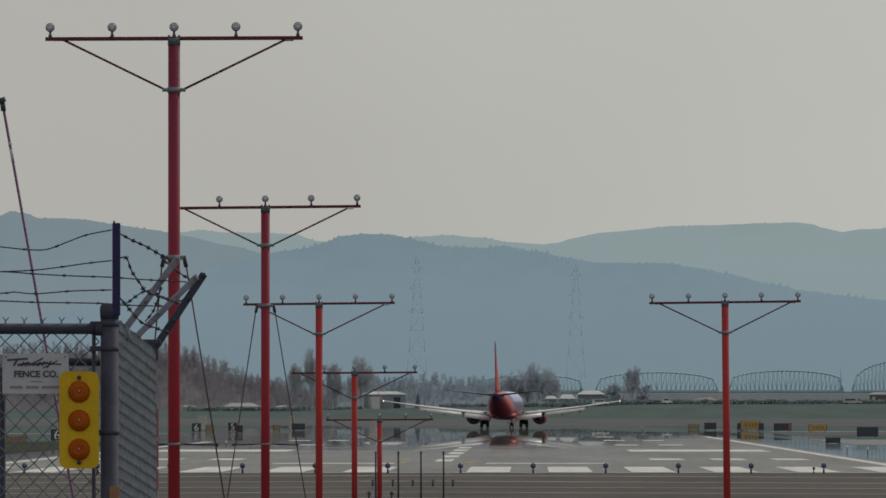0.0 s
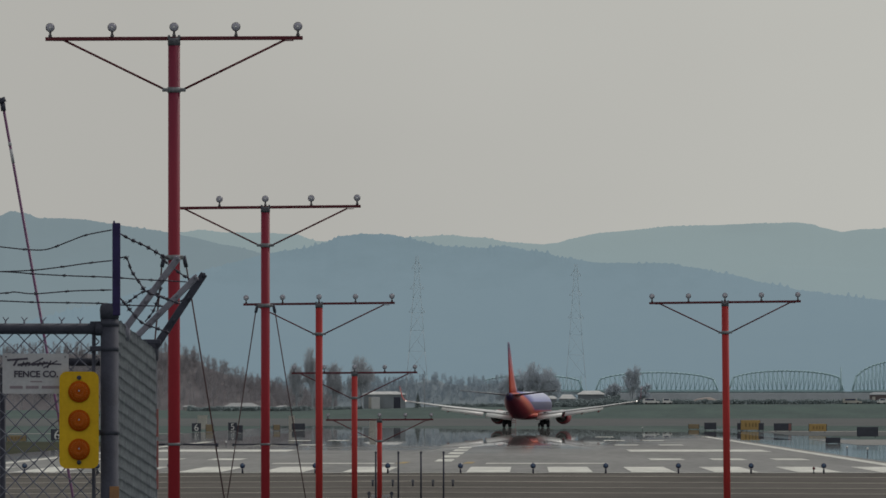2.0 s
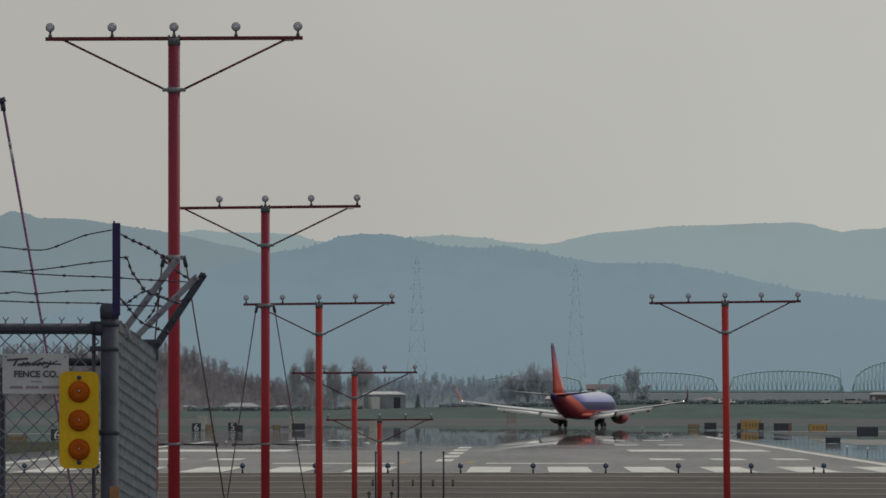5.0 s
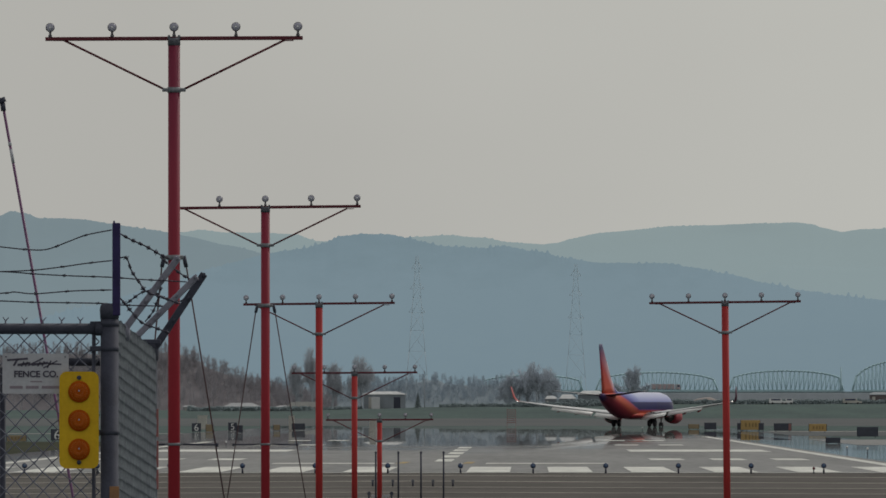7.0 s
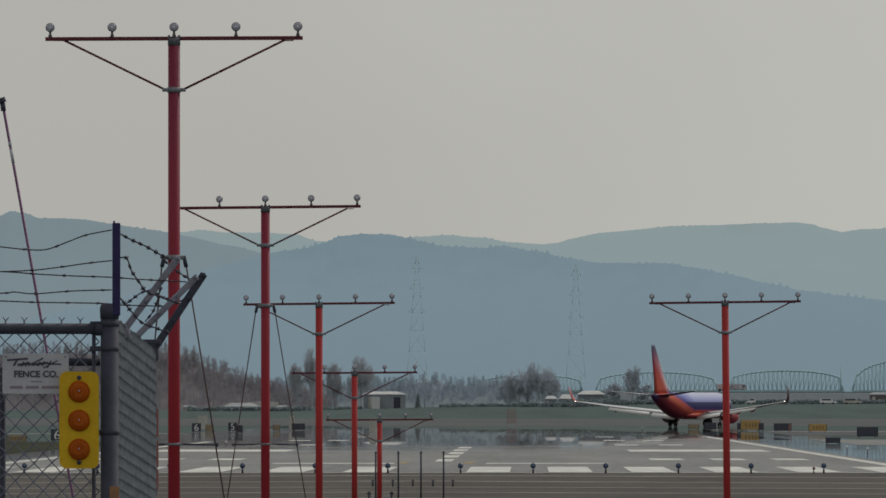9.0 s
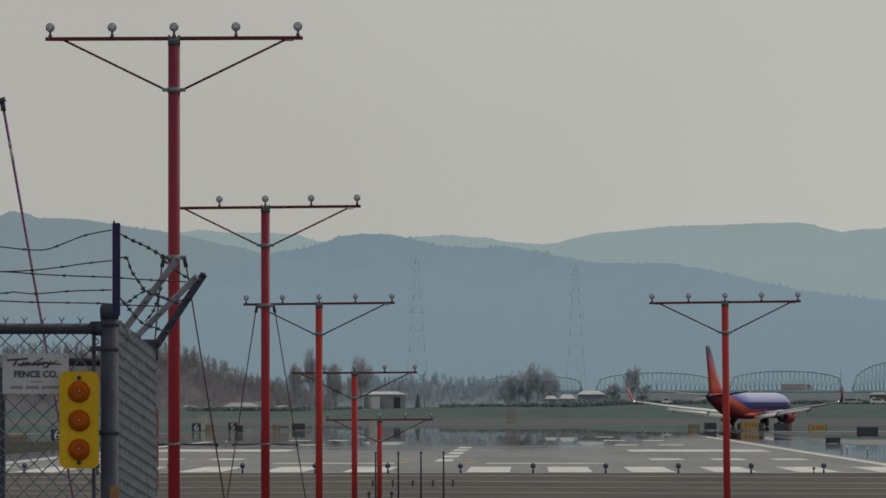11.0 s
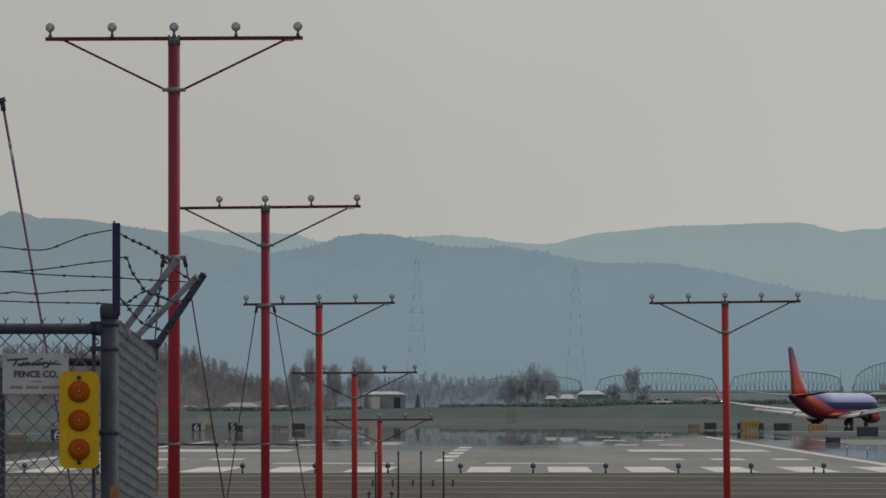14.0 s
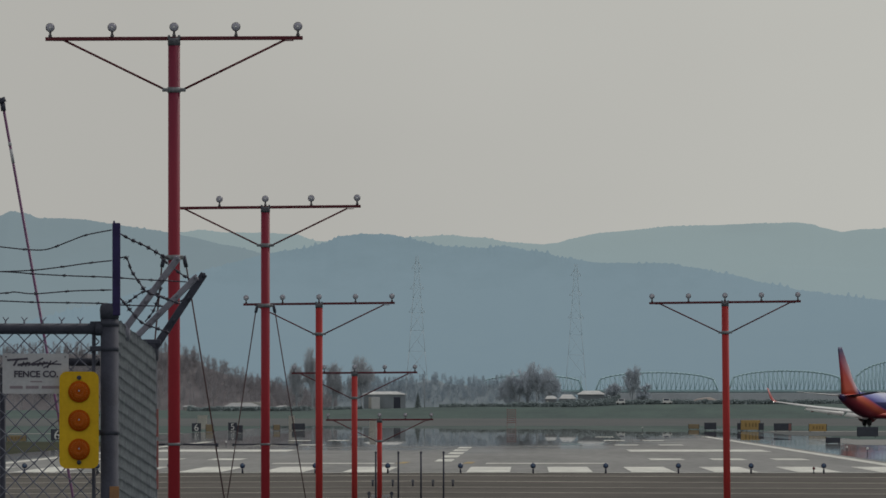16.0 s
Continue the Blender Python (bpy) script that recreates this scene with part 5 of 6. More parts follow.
def utility_pole(x, y, h):
    ob = thing("utility_pole", (x, y, ground_z(y, x) - 0.1), "thin weathered timber utility pole with a short crossarm", "pole")
    bm = bmesh.new()
    tube(bm, (0, 0, 0), (0, 0, h), 0.17, 0.11, n=8)
    part("pole", bm, BARK, ob)
    bm = bmesh.new()
    box(bm, (0, -0.15, h - 0.7), (1.6, 0.12, 0.14), 0.02)
    part("crossarm", bm, BARK, ob)
    for k in (-0.7, 0.0, 0.7):
        bm = bmesh.new()
        lathe(bm, [(0, 0.05), (0.1, 0.07), (0.2, 0.03)], (k, -0.15, h - 0.63), (0, 0, 1), n=8)
        part("insulator", bm, STEEL, ob)


utility_pole(-30.2, 4190, 9.0)


def wooded_bank(name, crest, dist, label, seed, per, material, floor, tree, jitter=30, twig=0.045, fine=38):
    """A wooded slope: rising ground with bare trees standing all over it, as high as crest (x, height) says."""
    rng = random.Random(seed)
    bm = bmesh.new()
    rows = []
    x = crest[0][0]
    j = 0
    while x <= crest[-1][0]:
        while j < len(crest) - 2 and x > crest[j + 1][0]:
            j += 1
        f = (x - crest[j][0]) / (crest[j + 1][0] - crest[j][0])
        z = crest[j][1] + (crest[j + 1][1] - crest[j][1]) * f - tree * 0.75
        z += 0.5 * noise.noise(Vector((x * 0.15, seed, 0)))
        g = ground_z(dist, x) - 0.5
        z = max(z, g + 0.1)
        rows.append([bm.verts.new((x, dist - jitter + jitter * k, g + (z - g) * k)) for k in (0, 0.35, 0.7, 1)] + [bm.verts.new((x, dist + jitter, g))])
        n = per * 1.5
        for k in range(int(n) + (rng.random() < n - int(n))):
            t = rng.random() ** 0.6
            h = tree * rng.uniform(0.75, 1.02)
            base = Vector((x + rng.uniform(-0.8, 0.8), dist - jitter + jitter * t, g + (z - g) * t))
            tube(bm, base, base + Vector((0, 0, h * 0.75)), 0.06, 0.02, n=3, caps=False)
            w = h * rng.uniform(0.22, 0.34)
            for q in range(fine):
                v = rng.uniform(0.1, 1.0)
                a = rng.uniform(0, 6.28)
                p0 = base + Vector((0, 0, h * v * 0.72))
                rr = w * rng.uniform(0.3, 1.0) * (1.2 - 0.75 * v)
                p1 = p0 + Vector((math.cos(a) * rr, math.sin(a) * rr, rng.uniform(0.02, 0.26) * h))
                tube(bm, p0, p1, twig, twig * 0.45, n=3, caps=False, smooth=False)
                p2 = p0.lerp(p1, 0.6) + Vector((rng.gauss(0, 0.35 * w), rng.gauss(0, 0.35 * w), rng.uniform(0, 0.12) * h))
                tube(bm, p0.lerp(p1, 0.5), p2, twig * 0.7, twig * 0.35, n=3, caps=False, smooth=False)
        x += 1.5
    for a, b in zip(rows[:-1], rows[1:]):
        for k in range(len(a) - 1):
            f = bm.faces.new((a[k], b[k], b[k + 1], a[k + 1]))
            f.smooth, f.material_index = True, 1
    tagged(finish(name, bm, [material, floor]), label, "woods", kind="stuff")


# woods and their floor: base colours paled towards the hills for haze
WOOD = mat("hazed_wood_twigs", (0.358, 0.348, 0.376), (0.318, 0.309, 0.336), rough=0.95, scale=0.08, spec=0.05)
LITTER = mat("hazed_woodland_floor", (0.218, 0.203, 0.216), (0.192, 0.18, 0.195), rough=1.0, scale=0.1, spec=0.0)
FAR_WOOD = mat("hazed_far_twigs", (0.41, 0.475, 0.54), (0.365, 0.425, 0.49), rough=0.95, scale=0.05, spec=0.05)
FAR_LITTER = mat("hazed_far_floor", (0.26, 0.30, 0.335), (0.22, 0.26, 0.295), rough=1.0, scale=0.1, spec=0.0)
def heights(pts):
    return [(q[0], q[2]) for q in pts]


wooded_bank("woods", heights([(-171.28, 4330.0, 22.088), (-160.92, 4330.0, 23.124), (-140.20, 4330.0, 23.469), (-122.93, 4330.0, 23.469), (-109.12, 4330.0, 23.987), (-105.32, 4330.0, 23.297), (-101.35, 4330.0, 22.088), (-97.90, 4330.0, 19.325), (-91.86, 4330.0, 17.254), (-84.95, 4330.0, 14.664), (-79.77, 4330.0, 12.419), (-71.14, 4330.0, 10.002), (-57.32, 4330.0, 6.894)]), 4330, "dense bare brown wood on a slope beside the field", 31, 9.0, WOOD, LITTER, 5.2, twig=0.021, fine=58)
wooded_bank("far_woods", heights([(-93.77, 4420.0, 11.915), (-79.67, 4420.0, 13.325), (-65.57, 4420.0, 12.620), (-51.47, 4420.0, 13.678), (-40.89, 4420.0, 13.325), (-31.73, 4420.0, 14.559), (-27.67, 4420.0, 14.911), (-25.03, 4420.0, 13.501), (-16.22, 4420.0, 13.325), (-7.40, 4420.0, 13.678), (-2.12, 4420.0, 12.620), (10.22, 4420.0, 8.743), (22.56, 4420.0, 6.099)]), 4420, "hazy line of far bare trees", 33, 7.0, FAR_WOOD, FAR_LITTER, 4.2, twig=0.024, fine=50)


def hedge(x0, x1, y, h, seed, label):
    rng = random.Random(seed)
    bm = bmesh.new()
    for k in range(int((x1 - x0) * 36)):
        x = rng.uniform(x0, x1)
        yy = y + rng.uniform(-2, 2)
        s = rng.uniform(0.3, 0.65)
        top = h * (0.75 + 0.35 * noise.noise(Vector((x * 0.35, seed, 0))))
        z = ground_z(yy, x) + rng.uniform(0.0, max(0.2, top))
        m = Matrix.LocRotScale((x, yy, z), Euler((rng.uniform(0, 3), rng.uniform(0, 3), rng.uniform(0, 3))), (s, s * 0.7, s * 0.6))
        leaf_clump(bm, m)
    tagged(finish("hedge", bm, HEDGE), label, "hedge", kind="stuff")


def leaf_clump(bm, m):
    vs = [bm.verts.new(m @ Vector(c)) for c in ((1, 0, -0.5), (-0.5, 0.87, -0.5), (-0.5, -0.87, -0.5), (0, 0, 1))]
    for t in ((0, 2, 1), (0, 1, 3), (1, 2, 3), (2, 0, 3)):
        bm.faces.new([vs[i] for i in t])


hedge(-25.749, -4.514, 4193, 1.25, 2, "dark clipped hedge along the levee")
hedge(-4.543, 65.291, 4216, 1.65, 4, "uneven dark hedge along the levee road")
hedge(64.954, 112.408, 4220, 1.7, 6, "dark bushes beside the levee road")
hedge(21.090, 66.528, 4300, 1.4, 11, "dark uneven bushes behind the levee road")
hedge(-75.700, -48.903, 4200, 0.9, 9, "dark bushes near the white-roofed building")


# ---- buildings beyond the field ----
def shed(x, y, w, d, wall_h, roof_h, label, wall=DARK_WALL, roof=WHITE_ROOF, overhang=0.4, doors=2):
    ob = thing("building", (x, y, ground_z(y, x) - 0.05), label, "building", "low buildings beyond the field")
    bm = bmesh.new()
    box(bm, (0, 0, wall_h / 2), (w, d, wall_h))
    wl_ = part("wall", bm, wall, ob)
    bm = bmesh.new()
    hw, hd = w / 2 + overhang, d / 2 + overhang
    loft(bm, [[(-hw, -hd, wall_h), (hw, -hd, wall_h), (hw, hd, wall_h), (-hw, hd, wall_h)], [(-hw, -hd, wall_h + 0.15), (hw, -hd, wall_h + 0.15), (hw, hd, wall_h + 0.15), (-hw, hd, wall_h + 0.15)], [(-hw * 0.55, -0.1, wall_h + roof_h), (hw * 0.55, -0.1, wall_h + roof_h), (hw * 0.55, 0.1, wall_h + roof_h), (-hw * 0.55, 0.1, wall_h + roof_h)]])
    for f in bm.faces:
        f.smooth = False
    part("roof", bm, roof, ob)
    for k in range(doors):
        bm = bmesh.new()
        box(bm, (w * (-0.3 + 0.6 * k / max(1, doors - 1)), -d / 2 - 0.02, wall_h * 0.42), (w * 0.16, 0.06, wall_h * 0.8))
        part("door", bm, PALE_WALL if k == 0 else DARK_STEEL, wl_)
    return ob


DULL_ROOF = mat("weathered_grey_roof", (0.40, 0.405, 0.42), (0.27, 0.275, 0.295), rough=0.7, scale=0.4)
# cladding with blue-grey haze painted into its tone
HAZY_WALL = mat("hazed_cladding", (0.245, 0.272, 0.305), (0.20, 0.223, 0.25), rough=0.85, scale=0.5)
ANNEX = mat("white_block_wall", (0.56, 0.565, 0.58), (0.46, 0.465, 0.48), rough=0.8, scale=0.5)
shed(-42.1, 4200, 12.4, 6, 4.15, 0.95, "low building with a broad white roof", wall=HAZY_WALL, doors=2)
shed(-44.7, 4195, 2.5, 1.5, 3.3, 0.2, "white block annex before the white-roofed building", wall=ANNEX, roof=ANNEX, overhang=0.05, doors=0)
shed(-84.4, 4200, 10.2, 5, 1.1, 1.2, "low shed with a weathered pale roof", roof=DULL_ROOF, doors=2)
shed(-99.8, 4190, 3.4, 4, 1.0, 0.55, "small pale-roofed shed by the wood", roof=DULL_ROOF, doors=1)
shed(-72.4, 4202, 3.2, 4, 0.95, 0.55, "small grey shed with a pale roof", roof=DULL_ROOF, doors=1)
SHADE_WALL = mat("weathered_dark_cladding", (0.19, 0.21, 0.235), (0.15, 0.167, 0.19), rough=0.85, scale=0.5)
shed(7.246, 4226, 3.370, 4, 2.4, 1.011, "small building with a bright white roof under the trees", wall=SHADE_WALL, overhang=0.2, doors=1)
shed(12.145, 4230, 4.723, 5, 2.4, 1.349, "low building with a bright white roof beside the trees", wall=SHADE_WALL, overhang=0.2, doors=1)
shed(19.297, 4245, 7.787, 5, 3.4, 1.2, "pale-roofed dark shed on the levee", wall=SHADE_WALL, doors=0)
hedge(22.062, 28.172, 4256, 3.4, 15, "dark shrubs beside the pale-roofed shed")
hedge(9.0, 25.777, 4222, 2.5, 16, "dark shrubs before the pale-roofed shed")
hedge(-99.8, -64.0, 4178, 1.5, 18, "dark low bushes before the small sheds")
HUT_WALL = mat("dark_brown_boards", (0.145, 0.115, 0.12), (0.10, 0.085, 0.09), rough=0.85, scale=0.5)
shed(105.377, 4235, 5.742, 4, 2.871, 0.844, "small dark brown hut beside the levee road", wall=HUT_WALL, roof=DARK_WALL, overhang=0.2, doors=1)


def earth_mounds():
    for cx, w, h in ((53.892, 8.6, 2.0), (49.170, 5.0, 1.0)):
        bm = bmesh.new()
        bmesh.ops.create_icosphere(bm, subdivisions=3, radius=1, matrix=Matrix.LocRotScale((0, 0, 0), None, (w / 2, 3, h)))
        for v in bm.verts:
            v.co += v.co.normalized() * noise.noise(v.co * 0.8) * 0.35
        ob = finish("earth_mound", bm, mat("brown_earth", (0.33, 0.285, 0.27), (0.25, 0.22, 0.21), rough=0.95, scale=0.8), smooth=True)
        ob.location = (cx, 4250, ground_z(4250, cx) + 0.1)
        tagged(ob, "low brown earth mound on the levee", "mound", "earth mounds")


earth_mounds()


# ---- steel truss bridge ----
def truss_span(bm, xa, xb, y, z0, crown, panels, end=0.35, r=0.35, power=0.5):
    """One curved-chord span in one plane."""
    def top(f):
        return z0 + crown * (end + (1 - end) * (1 - (2 * f - 1) ** 2) ** power) if 0.02 < f < 0.98 else z0
    xs = [xa + (xb - xa) * i / panels for i in range(panels + 1)]
    ts = [top(i / panels) for i in range(panels + 1)]
    box(bm, ((xa + xb) / 2, y, z0), (xb - xa, 0.5, 0.75))
    for i in range(panels):
        tube(bm, (xs[i], y, ts[i]), (xs[i + 1], y, ts[i + 1]), r * 0.85, n=4)
        if i:
            tube(bm, (xs[i], y, z0), (xs[i], y, ts[i]), r * 0.36, n=4)
            if i < panels / 2:
                tube(bm, (xs[i], y, ts[i]), (xs[i + 1], y, z0), r * 0.24, n=4)
            else:
                tube(bm, (xs[i + 1], y, ts[i + 1]) if i < panels - 1 else (xs[i + 1], y, z0), (xs[i], y, z0) if i < panels - 1 else (xs[i], y, ts[i]), r * 0.24, n=4)


def bridge():
    y = 4480
    z0 = 8.467
    ob = thing("truss_bridge", (0, 0, 0), "long green steel truss bridge, paled for haze, with curved top chords", "bridge")
    for xa, xb, crown, end in ((-14.649, 17.864, 4.9, 0.45), (21.794, 60.560, 5.8, 0.4), (63.954, 100.219, 6.3, 0.45), (103.077, 135.411, 9.6, 0.15)):
        for k, yy in enumerate((y, y + 9)):
            bm = bmesh.new()
            truss_span(bm, xa, xb, yy, z0, crown, 26, end, 0.27)
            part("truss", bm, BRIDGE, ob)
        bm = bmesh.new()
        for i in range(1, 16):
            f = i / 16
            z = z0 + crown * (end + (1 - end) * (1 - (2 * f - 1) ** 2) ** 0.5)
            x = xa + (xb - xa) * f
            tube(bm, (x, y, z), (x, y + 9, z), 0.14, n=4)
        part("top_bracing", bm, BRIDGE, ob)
    bm = bmesh.new()
    box(bm, (56.808, y + 4.5, z0 - 0.75), (200, 9.5, 1.0))
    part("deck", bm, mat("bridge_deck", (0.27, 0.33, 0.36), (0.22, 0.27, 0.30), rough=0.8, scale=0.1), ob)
    bm = bmesh.new()
    box(bm, (71.100, y - 6, 6.501), (101.826, 1.0, 2.322), 0.1)
    part("abutment_wall", bm, mat("pale_abutment_concrete", (0.47, 0.50, 0.55), (0.37, 0.395, 0.44), rough=0.9, scale=0.06), ob, "long pale concrete wall under the deck")
    for px in (19.829, 62.346, 101.469):
        bm = bmesh.new()
        box(bm, (px, y + 4.5, (z0 + 0.3) / 2 - 0.4), (2.2, 9, z0 - 0.3), 0.2)
        part("pier", bm, PALE_WALL, ob, "concrete bridge pier")
    for px, pz in ((99.325, 15.970), (17.150, 13.290)):
        bm = bmesh.new()
        tube(bm, (px, y - 1, z0), (px, y - 1, pz), 0.3, 0.15, n=6)
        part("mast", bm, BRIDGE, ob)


bridge()


def pylon(x, y, h, seed):
    ob = thing("power_pylon", (x, y, ground_z(y)), "tall slender steel lattice power pylon in haze", "pylon", "power pylons")
    bm = bmesh.new()
    lv = [0, 0.2, 0.36, 0.5, 0.62, 0.72, 0.81, 0.89, 0.95, 1.0]
    w = lambda t: h * (0.075 * (1 - t) ** 1.15 + 0.009)
    for a, b in zip(lv[:-1], lv[1:]):
        wa, wb = w(a), w(b)
        ca = [(sx * wa, sy * wa, a * h) for sx, sy in ((-1, -1), (1, -1), (1, 1), (-1, 1))]
        cb = [(sx * wb, sy * wb, b * h) for sx, sy in ((-1, -1), (1, -1), (1, 1), (-1, 1))]
        for i in range(4):
            tube(bm, ca[i], cb[i], 0.055, n=4)
            tube(bm, ca[i], cb[(i + 1) % 4], 0.022, n=3)
            tube(bm, ca[(i + 1) % 4], cb[i], 0.022, n=3)
            tube(bm, cb[i], cb[(i + 1) % 4], 0.022, n=3)
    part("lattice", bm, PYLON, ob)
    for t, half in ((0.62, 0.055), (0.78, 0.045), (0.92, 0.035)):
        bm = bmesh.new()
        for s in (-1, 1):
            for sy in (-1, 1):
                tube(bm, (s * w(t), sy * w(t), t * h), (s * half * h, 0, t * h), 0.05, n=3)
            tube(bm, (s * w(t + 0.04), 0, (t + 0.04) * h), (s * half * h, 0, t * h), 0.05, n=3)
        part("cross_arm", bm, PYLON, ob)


pylon(-34.038, 4400, 45.969, 1)
pylon(15.299, 4410, 43.963, 2)


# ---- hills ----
# distance haze is painted as glow: emission colour graded by height
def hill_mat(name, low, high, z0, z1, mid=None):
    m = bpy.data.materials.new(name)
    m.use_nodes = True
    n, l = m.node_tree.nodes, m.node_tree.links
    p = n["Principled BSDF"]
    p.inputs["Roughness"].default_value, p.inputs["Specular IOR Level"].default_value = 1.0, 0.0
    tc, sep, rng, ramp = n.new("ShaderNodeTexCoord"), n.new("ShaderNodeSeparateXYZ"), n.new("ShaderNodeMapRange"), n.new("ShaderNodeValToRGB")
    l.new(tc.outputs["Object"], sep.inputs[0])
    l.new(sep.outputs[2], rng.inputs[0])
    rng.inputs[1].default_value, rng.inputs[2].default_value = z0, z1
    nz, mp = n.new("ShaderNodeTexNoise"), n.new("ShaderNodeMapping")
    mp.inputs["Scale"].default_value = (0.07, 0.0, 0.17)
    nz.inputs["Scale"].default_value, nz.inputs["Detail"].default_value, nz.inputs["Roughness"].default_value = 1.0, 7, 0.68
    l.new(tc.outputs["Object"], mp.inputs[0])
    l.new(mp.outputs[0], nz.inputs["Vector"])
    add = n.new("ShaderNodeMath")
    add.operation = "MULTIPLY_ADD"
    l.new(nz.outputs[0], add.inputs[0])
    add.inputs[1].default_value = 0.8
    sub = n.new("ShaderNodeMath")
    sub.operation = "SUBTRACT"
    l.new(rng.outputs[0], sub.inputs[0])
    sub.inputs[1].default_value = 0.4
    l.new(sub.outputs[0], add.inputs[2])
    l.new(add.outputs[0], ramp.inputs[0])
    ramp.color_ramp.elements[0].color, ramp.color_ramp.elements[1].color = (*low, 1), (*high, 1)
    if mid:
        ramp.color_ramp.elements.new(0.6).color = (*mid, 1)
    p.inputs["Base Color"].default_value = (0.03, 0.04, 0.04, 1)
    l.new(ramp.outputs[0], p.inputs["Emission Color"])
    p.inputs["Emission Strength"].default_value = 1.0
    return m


def hills(name, crest, dist, depth, material, label, rough, seed):
    """A ridge whose crest passes the given (x, height) shoulders, roughened by trees."""
    bm = bmesh.new()
    rows = []
    x0, x1, step = crest[0][0], crest[-1][0], 0.3
    n = int((x1 - x0) / step)
    j = 0
    for i in range(n + 1):
        x = x0 + i * step
        while j < len(crest) - 2 and x > crest[j + 1][0]:
            j += 1
        (xa, za), (xb, zb) = crest[j], crest[j + 1]
        f = (x - xa) / (xb - xa)
        f = f * f * (3 - 2 * f) * 0.5 + f * 0.5
        z = za + (zb - za) * f
        z += rough * noise.noise(Vector((x * 0.12, seed, 0))) * 0.8
        low, gate = z, min(1, max(0, 0.45 + 2.2 * noise.noise(Vector((x * 0.05, seed, 17)))))
        z += rough * abs(noise.noise(Vector((x * 0.45, seed, 3)))) * 1.3 * max(0.2, 0.6 + noise.noise(Vector((x * 0.03, seed, 7))))
        z += rough * gate * (3.3 * max(0, noise.noise(Vector((x * 0.8, seed, 11)))) + 1.2 * max(0, noise.noise(Vector((x * 1.9, seed, 13)))))
        rows.append([bm.verts.new((x, dist - depth * (1 - k) ** 0.8 + 8 * noise.noise(Vector((x * 0.02, k * 3, seed))) * (k < 1), 0.3 + ((z if k == 1 else low) - 0.3) * k)) for k in (0, 0.25, 0.5, 0.75, 0.92, 0.97, 1)])
        rows[-1].append(bm.verts.new((x, dist + 30, 0.3)))
    for a, b in zip(rows[:-1], rows[1:]):
        for k in range(len(a) - 1):
            bm.faces.new((a[k], b[k], b[k + 1], a[k + 1])).smooth = True
    tagged(finish(name, bm, material), label, "hills", kind="structure")


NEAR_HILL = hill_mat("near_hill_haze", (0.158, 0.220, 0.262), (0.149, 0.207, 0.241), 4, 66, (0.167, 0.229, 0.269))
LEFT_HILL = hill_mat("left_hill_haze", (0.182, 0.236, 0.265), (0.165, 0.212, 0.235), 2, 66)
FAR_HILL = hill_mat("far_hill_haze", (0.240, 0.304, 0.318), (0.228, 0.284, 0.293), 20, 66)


def crest(pts):
    return [(p[0], p[2]) for p in pts]


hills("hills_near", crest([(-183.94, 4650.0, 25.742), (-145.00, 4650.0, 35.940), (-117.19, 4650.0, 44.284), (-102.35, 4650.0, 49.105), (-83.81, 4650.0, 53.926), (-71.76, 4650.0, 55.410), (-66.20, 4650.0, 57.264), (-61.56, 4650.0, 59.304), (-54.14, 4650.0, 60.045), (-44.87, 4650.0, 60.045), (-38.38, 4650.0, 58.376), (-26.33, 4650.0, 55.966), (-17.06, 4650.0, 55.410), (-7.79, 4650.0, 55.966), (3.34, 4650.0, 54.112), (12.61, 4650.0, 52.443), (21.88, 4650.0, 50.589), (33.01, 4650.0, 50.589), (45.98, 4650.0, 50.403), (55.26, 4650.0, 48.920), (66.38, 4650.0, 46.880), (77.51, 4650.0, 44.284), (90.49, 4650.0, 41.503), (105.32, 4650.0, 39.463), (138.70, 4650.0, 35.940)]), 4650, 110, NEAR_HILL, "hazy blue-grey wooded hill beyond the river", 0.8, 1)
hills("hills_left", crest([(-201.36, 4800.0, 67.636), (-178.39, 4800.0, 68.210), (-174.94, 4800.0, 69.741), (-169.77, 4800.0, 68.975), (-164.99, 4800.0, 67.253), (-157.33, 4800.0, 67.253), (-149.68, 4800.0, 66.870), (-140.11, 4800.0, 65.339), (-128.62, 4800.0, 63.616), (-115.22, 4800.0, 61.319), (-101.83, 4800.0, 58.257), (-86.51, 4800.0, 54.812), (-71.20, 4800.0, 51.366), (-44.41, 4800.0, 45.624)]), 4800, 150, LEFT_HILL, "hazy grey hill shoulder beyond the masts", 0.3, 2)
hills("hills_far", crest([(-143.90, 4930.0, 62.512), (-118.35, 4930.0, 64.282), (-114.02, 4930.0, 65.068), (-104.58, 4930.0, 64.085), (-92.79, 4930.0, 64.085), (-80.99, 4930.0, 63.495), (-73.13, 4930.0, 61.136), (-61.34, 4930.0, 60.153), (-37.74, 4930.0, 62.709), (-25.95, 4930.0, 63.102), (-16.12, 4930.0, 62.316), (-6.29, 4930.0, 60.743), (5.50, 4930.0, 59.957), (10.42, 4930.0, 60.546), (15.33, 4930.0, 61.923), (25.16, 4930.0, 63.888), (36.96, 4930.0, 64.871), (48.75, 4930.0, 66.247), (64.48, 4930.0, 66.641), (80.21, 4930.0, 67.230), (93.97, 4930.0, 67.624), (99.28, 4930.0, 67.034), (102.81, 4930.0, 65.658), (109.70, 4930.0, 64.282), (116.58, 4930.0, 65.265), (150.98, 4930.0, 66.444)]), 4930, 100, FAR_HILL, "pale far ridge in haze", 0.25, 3)
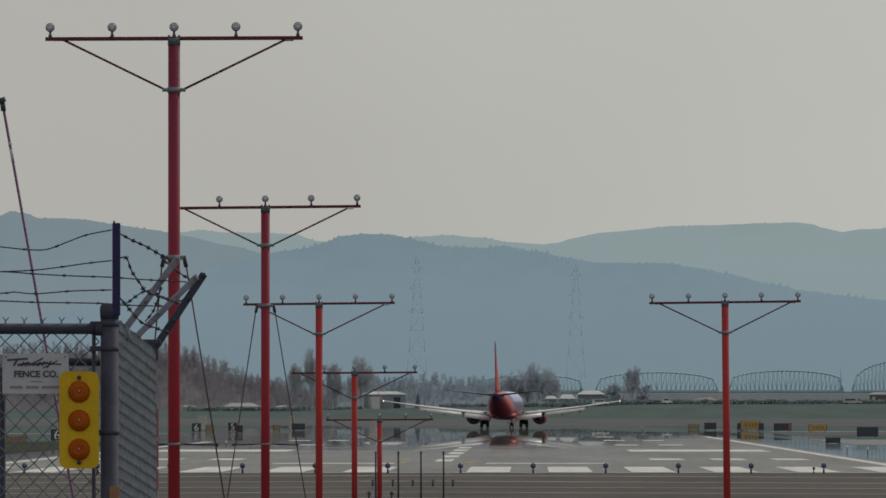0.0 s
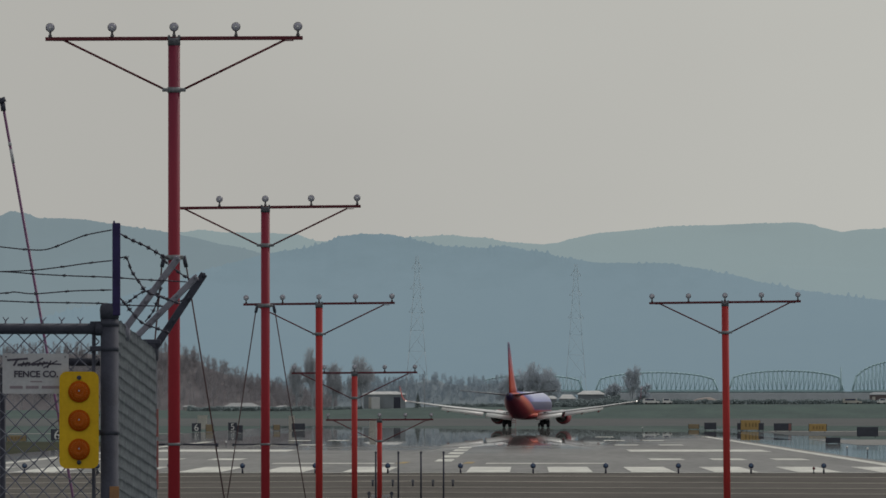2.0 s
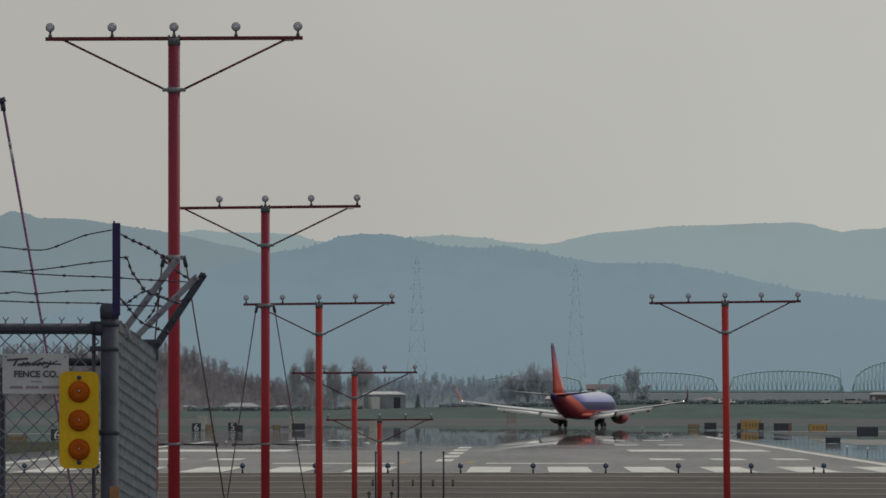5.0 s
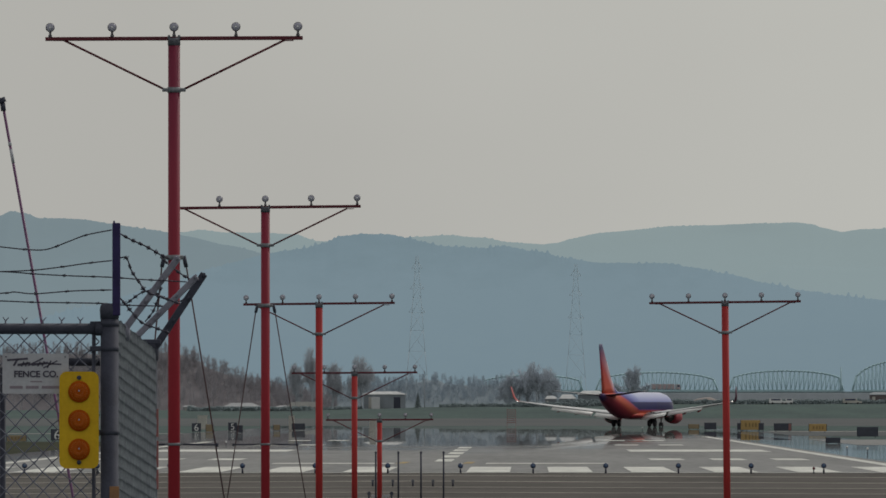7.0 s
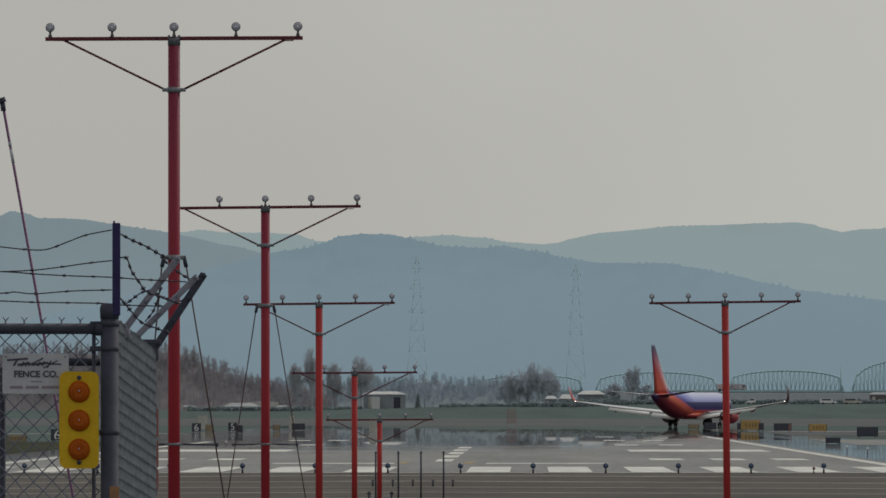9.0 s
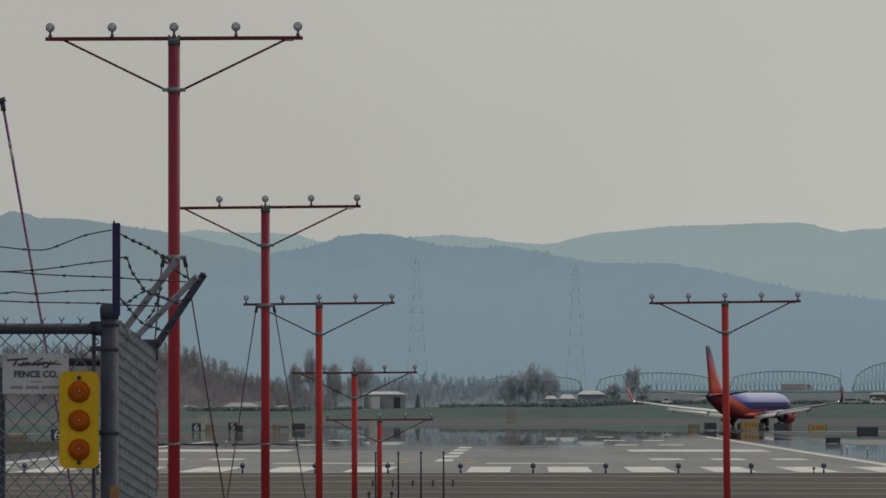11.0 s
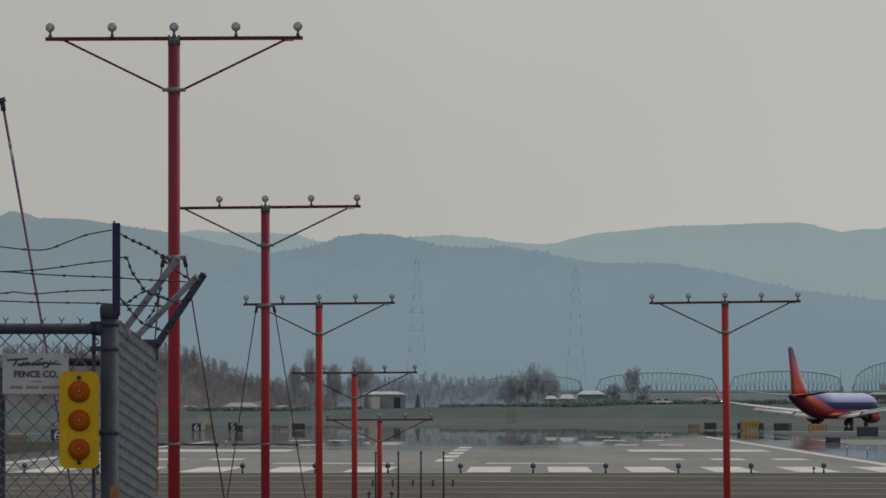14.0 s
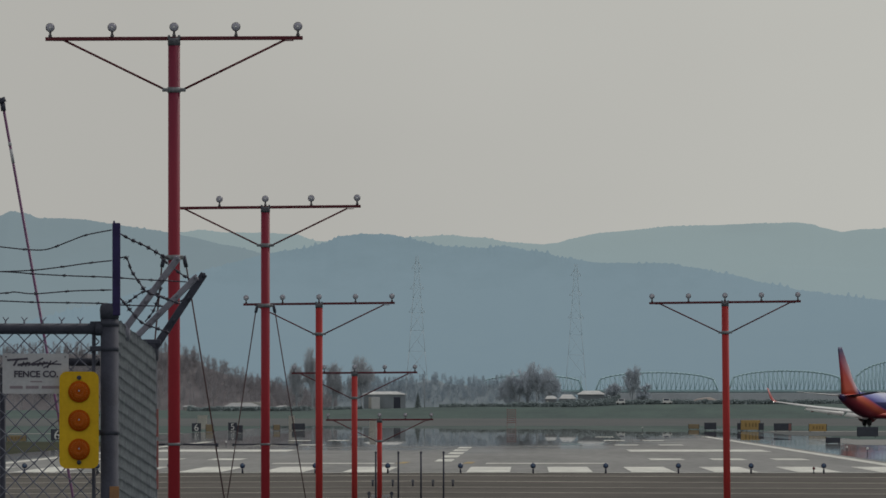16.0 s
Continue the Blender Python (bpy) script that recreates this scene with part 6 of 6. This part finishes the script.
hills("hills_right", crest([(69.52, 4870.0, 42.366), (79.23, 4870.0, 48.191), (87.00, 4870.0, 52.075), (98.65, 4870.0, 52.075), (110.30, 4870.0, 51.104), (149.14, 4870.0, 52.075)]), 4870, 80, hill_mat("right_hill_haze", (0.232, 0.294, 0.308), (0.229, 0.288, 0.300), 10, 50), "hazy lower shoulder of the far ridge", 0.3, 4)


# ---- vehicles on the levee road ----
def van(x, y, length, label, paint, name="van"):
    ob = thing(name, (x, y, ground_z(y, x)), label, "vehicle", "vehicles on the levee road")
    bm = bmesh.new()
    h = 1.45
    loft(bm, [[(px * length, s * 0.8, pz * h + 0.3) for px, pz in ((-0.5, 0.1), (0.5, 0.1), (0.5, 0.42), (0.3, 0.5), (0.2, 0.98), (-0.46, 1.0), (-0.5, 0.5))] for s in (-1, 1)])
    for f in bm.faces:
        f.smooth = False
    body = part("body", bm, paint, ob)
    for s in (-1, 1):
        bm = bmesh.new()
        box(bm, (-0.1 * length, s * 0.81, 0.3 + h * 0.75), (length * 0.55, 0.02, h * 0.32))
        part("window", bm, BLUE_LIGHT, body)
        for k in (-0.3, 0.3):
            bm = bmesh.new()
            lathe(bm, [(-0.1, 0.2), (-0.1, 0.32), (0.1, 0.32), (0.1, 0.2)], (k * length, s * 0.75, 0.32), (0, 1, 0), n=12)
            part("wheel", bm, RUBBER, ob)
    return ob


MOVING_VAN = van(21.976, 4207, 5.033, "white van driving along the levee road", WHITE)
LEFT_CAR = van(116.283, 4208, 2.685, "white car driving along the levee road", WHITE, "car")
van(41.791, 4209, 2.853, "white car parked beside the levee road", WHITE, "car")
van(96.743, 4212, 5.711, "pale parked vehicle beside the levee road", PALE_WALL)


def box_truck(x, y, z, paint, label):
    ob = thing("truck", (x, y, z), label, "vehicle")
    bm = bmesh.new()
    box(bm, (-0.9, 0, 1.6), (7.4, 2.4, 1.6), 0.06)
    part("box_body", bm, paint, ob)
    bm = bmesh.new()
    loft(bm, [[(px, s * 1.1, pz) for px, pz in ((3.0, 0.6), (4.9, 0.6), (4.9, 1.35), (4.4, 2.3), (3.0, 2.35))] for s in (-1, 1)])
    for f in bm.faces:
        f.smooth = False
    cab = part("cab", bm, paint, ob)
    bm = bmesh.new()
    box(bm, (4.05, -1.11, 1.75), (0.8, 0.03, 0.55))
    part("window", bm, BLUE_LIGHT, cab)
    bm = bmesh.new()
    box(bm, (0, 0, 0.65), (9.0, 1.0, 0.25))
    part("chassis", bm, STEEL, ob)
    for k in (-3.6, -2.5, 3.9):
        for s in (-1, 1):
            bm = bmesh.new()
            lathe(bm, [(-0.14, 0.28), (-0.14, 0.48), (0.14, 0.48), (0.14, 0.28)], (k, s * 0.98, 0.48), (0, 1, 0), n=12)
            part("wheel", bm, RUBBER, ob)
    return ob


TRUCK_Z = 8.467 - 0.25
# truck red washed out in the paint colour to match the haze
TRUCK_RED = mat("hazed_red_truck_paint", (0.55, 0.42, 0.43), (0.49, 0.38, 0.395), rough=0.8, scale=0.5, spec=0.2)
TRUCK_PALE = mat("pale_truck_paint", (0.52, 0.50, 0.48), (0.42, 0.41, 0.40), rough=0.7, scale=0.5, spec=0.2)
TRUCK = box_truck(-28.345, 4482, TRUCK_Z, TRUCK_RED, "long red box truck, paled for haze, crossing the truss bridge")
PALE_TRUCK = box_truck(-40.7, 4214, ground_z(4214, -40.7), TRUCK_PALE, "pale box truck driving along the levee road past the masts")


def motions():
    walk(TRUCK, [(t, pose(-28.345 + t * 10.330, 4482, TRUCK_Z)) for t in (0, 4, 8, 12, 16)])
    walk(PALE_TRUCK, [(t, pose(x, 4214, ground_z(4214, x) + 0.1, 0, 0, 180)) for t, x in ((0, -40.7), (4.2, -44.2), (6.3, -62.0), (6.9, -65.3), (7.5, -69.0), (8.1, -71.6), (8.7, -76.0), (9.2, -80.0), (9.8, -83.2), (16.0, -83.4))])
    walk(JET, [(t, pose(x, y, 0.02, 0, 0, -h)) for t, x, y, h in JET_ROWS])
    for ob, at, r in WHEELS:
        rows = []
        for k in range(641):
            t = k / 40
            rows.append((t, Matrix.Translation(at) @ Matrix.Rotation(-t * 13.2 / r, 4, "X")))
        walk(ob, rows)
    walk(MOVING_VAN, [(t, pose(21.976 + t * 7.499, 4207, ground_z(4207, 21.976 + t * 7.499))) for t in (0, 1.2, 4, 8, 12, 16)])
    walk(LEFT_CAR, [(t, pose(116.451 - t * 5.537, 4208, ground_z(4208, 116.451 - t * 5.537), 0, 0, 180)) for t in (0, 4, 8, 12, 15.5, 16)])


motions()
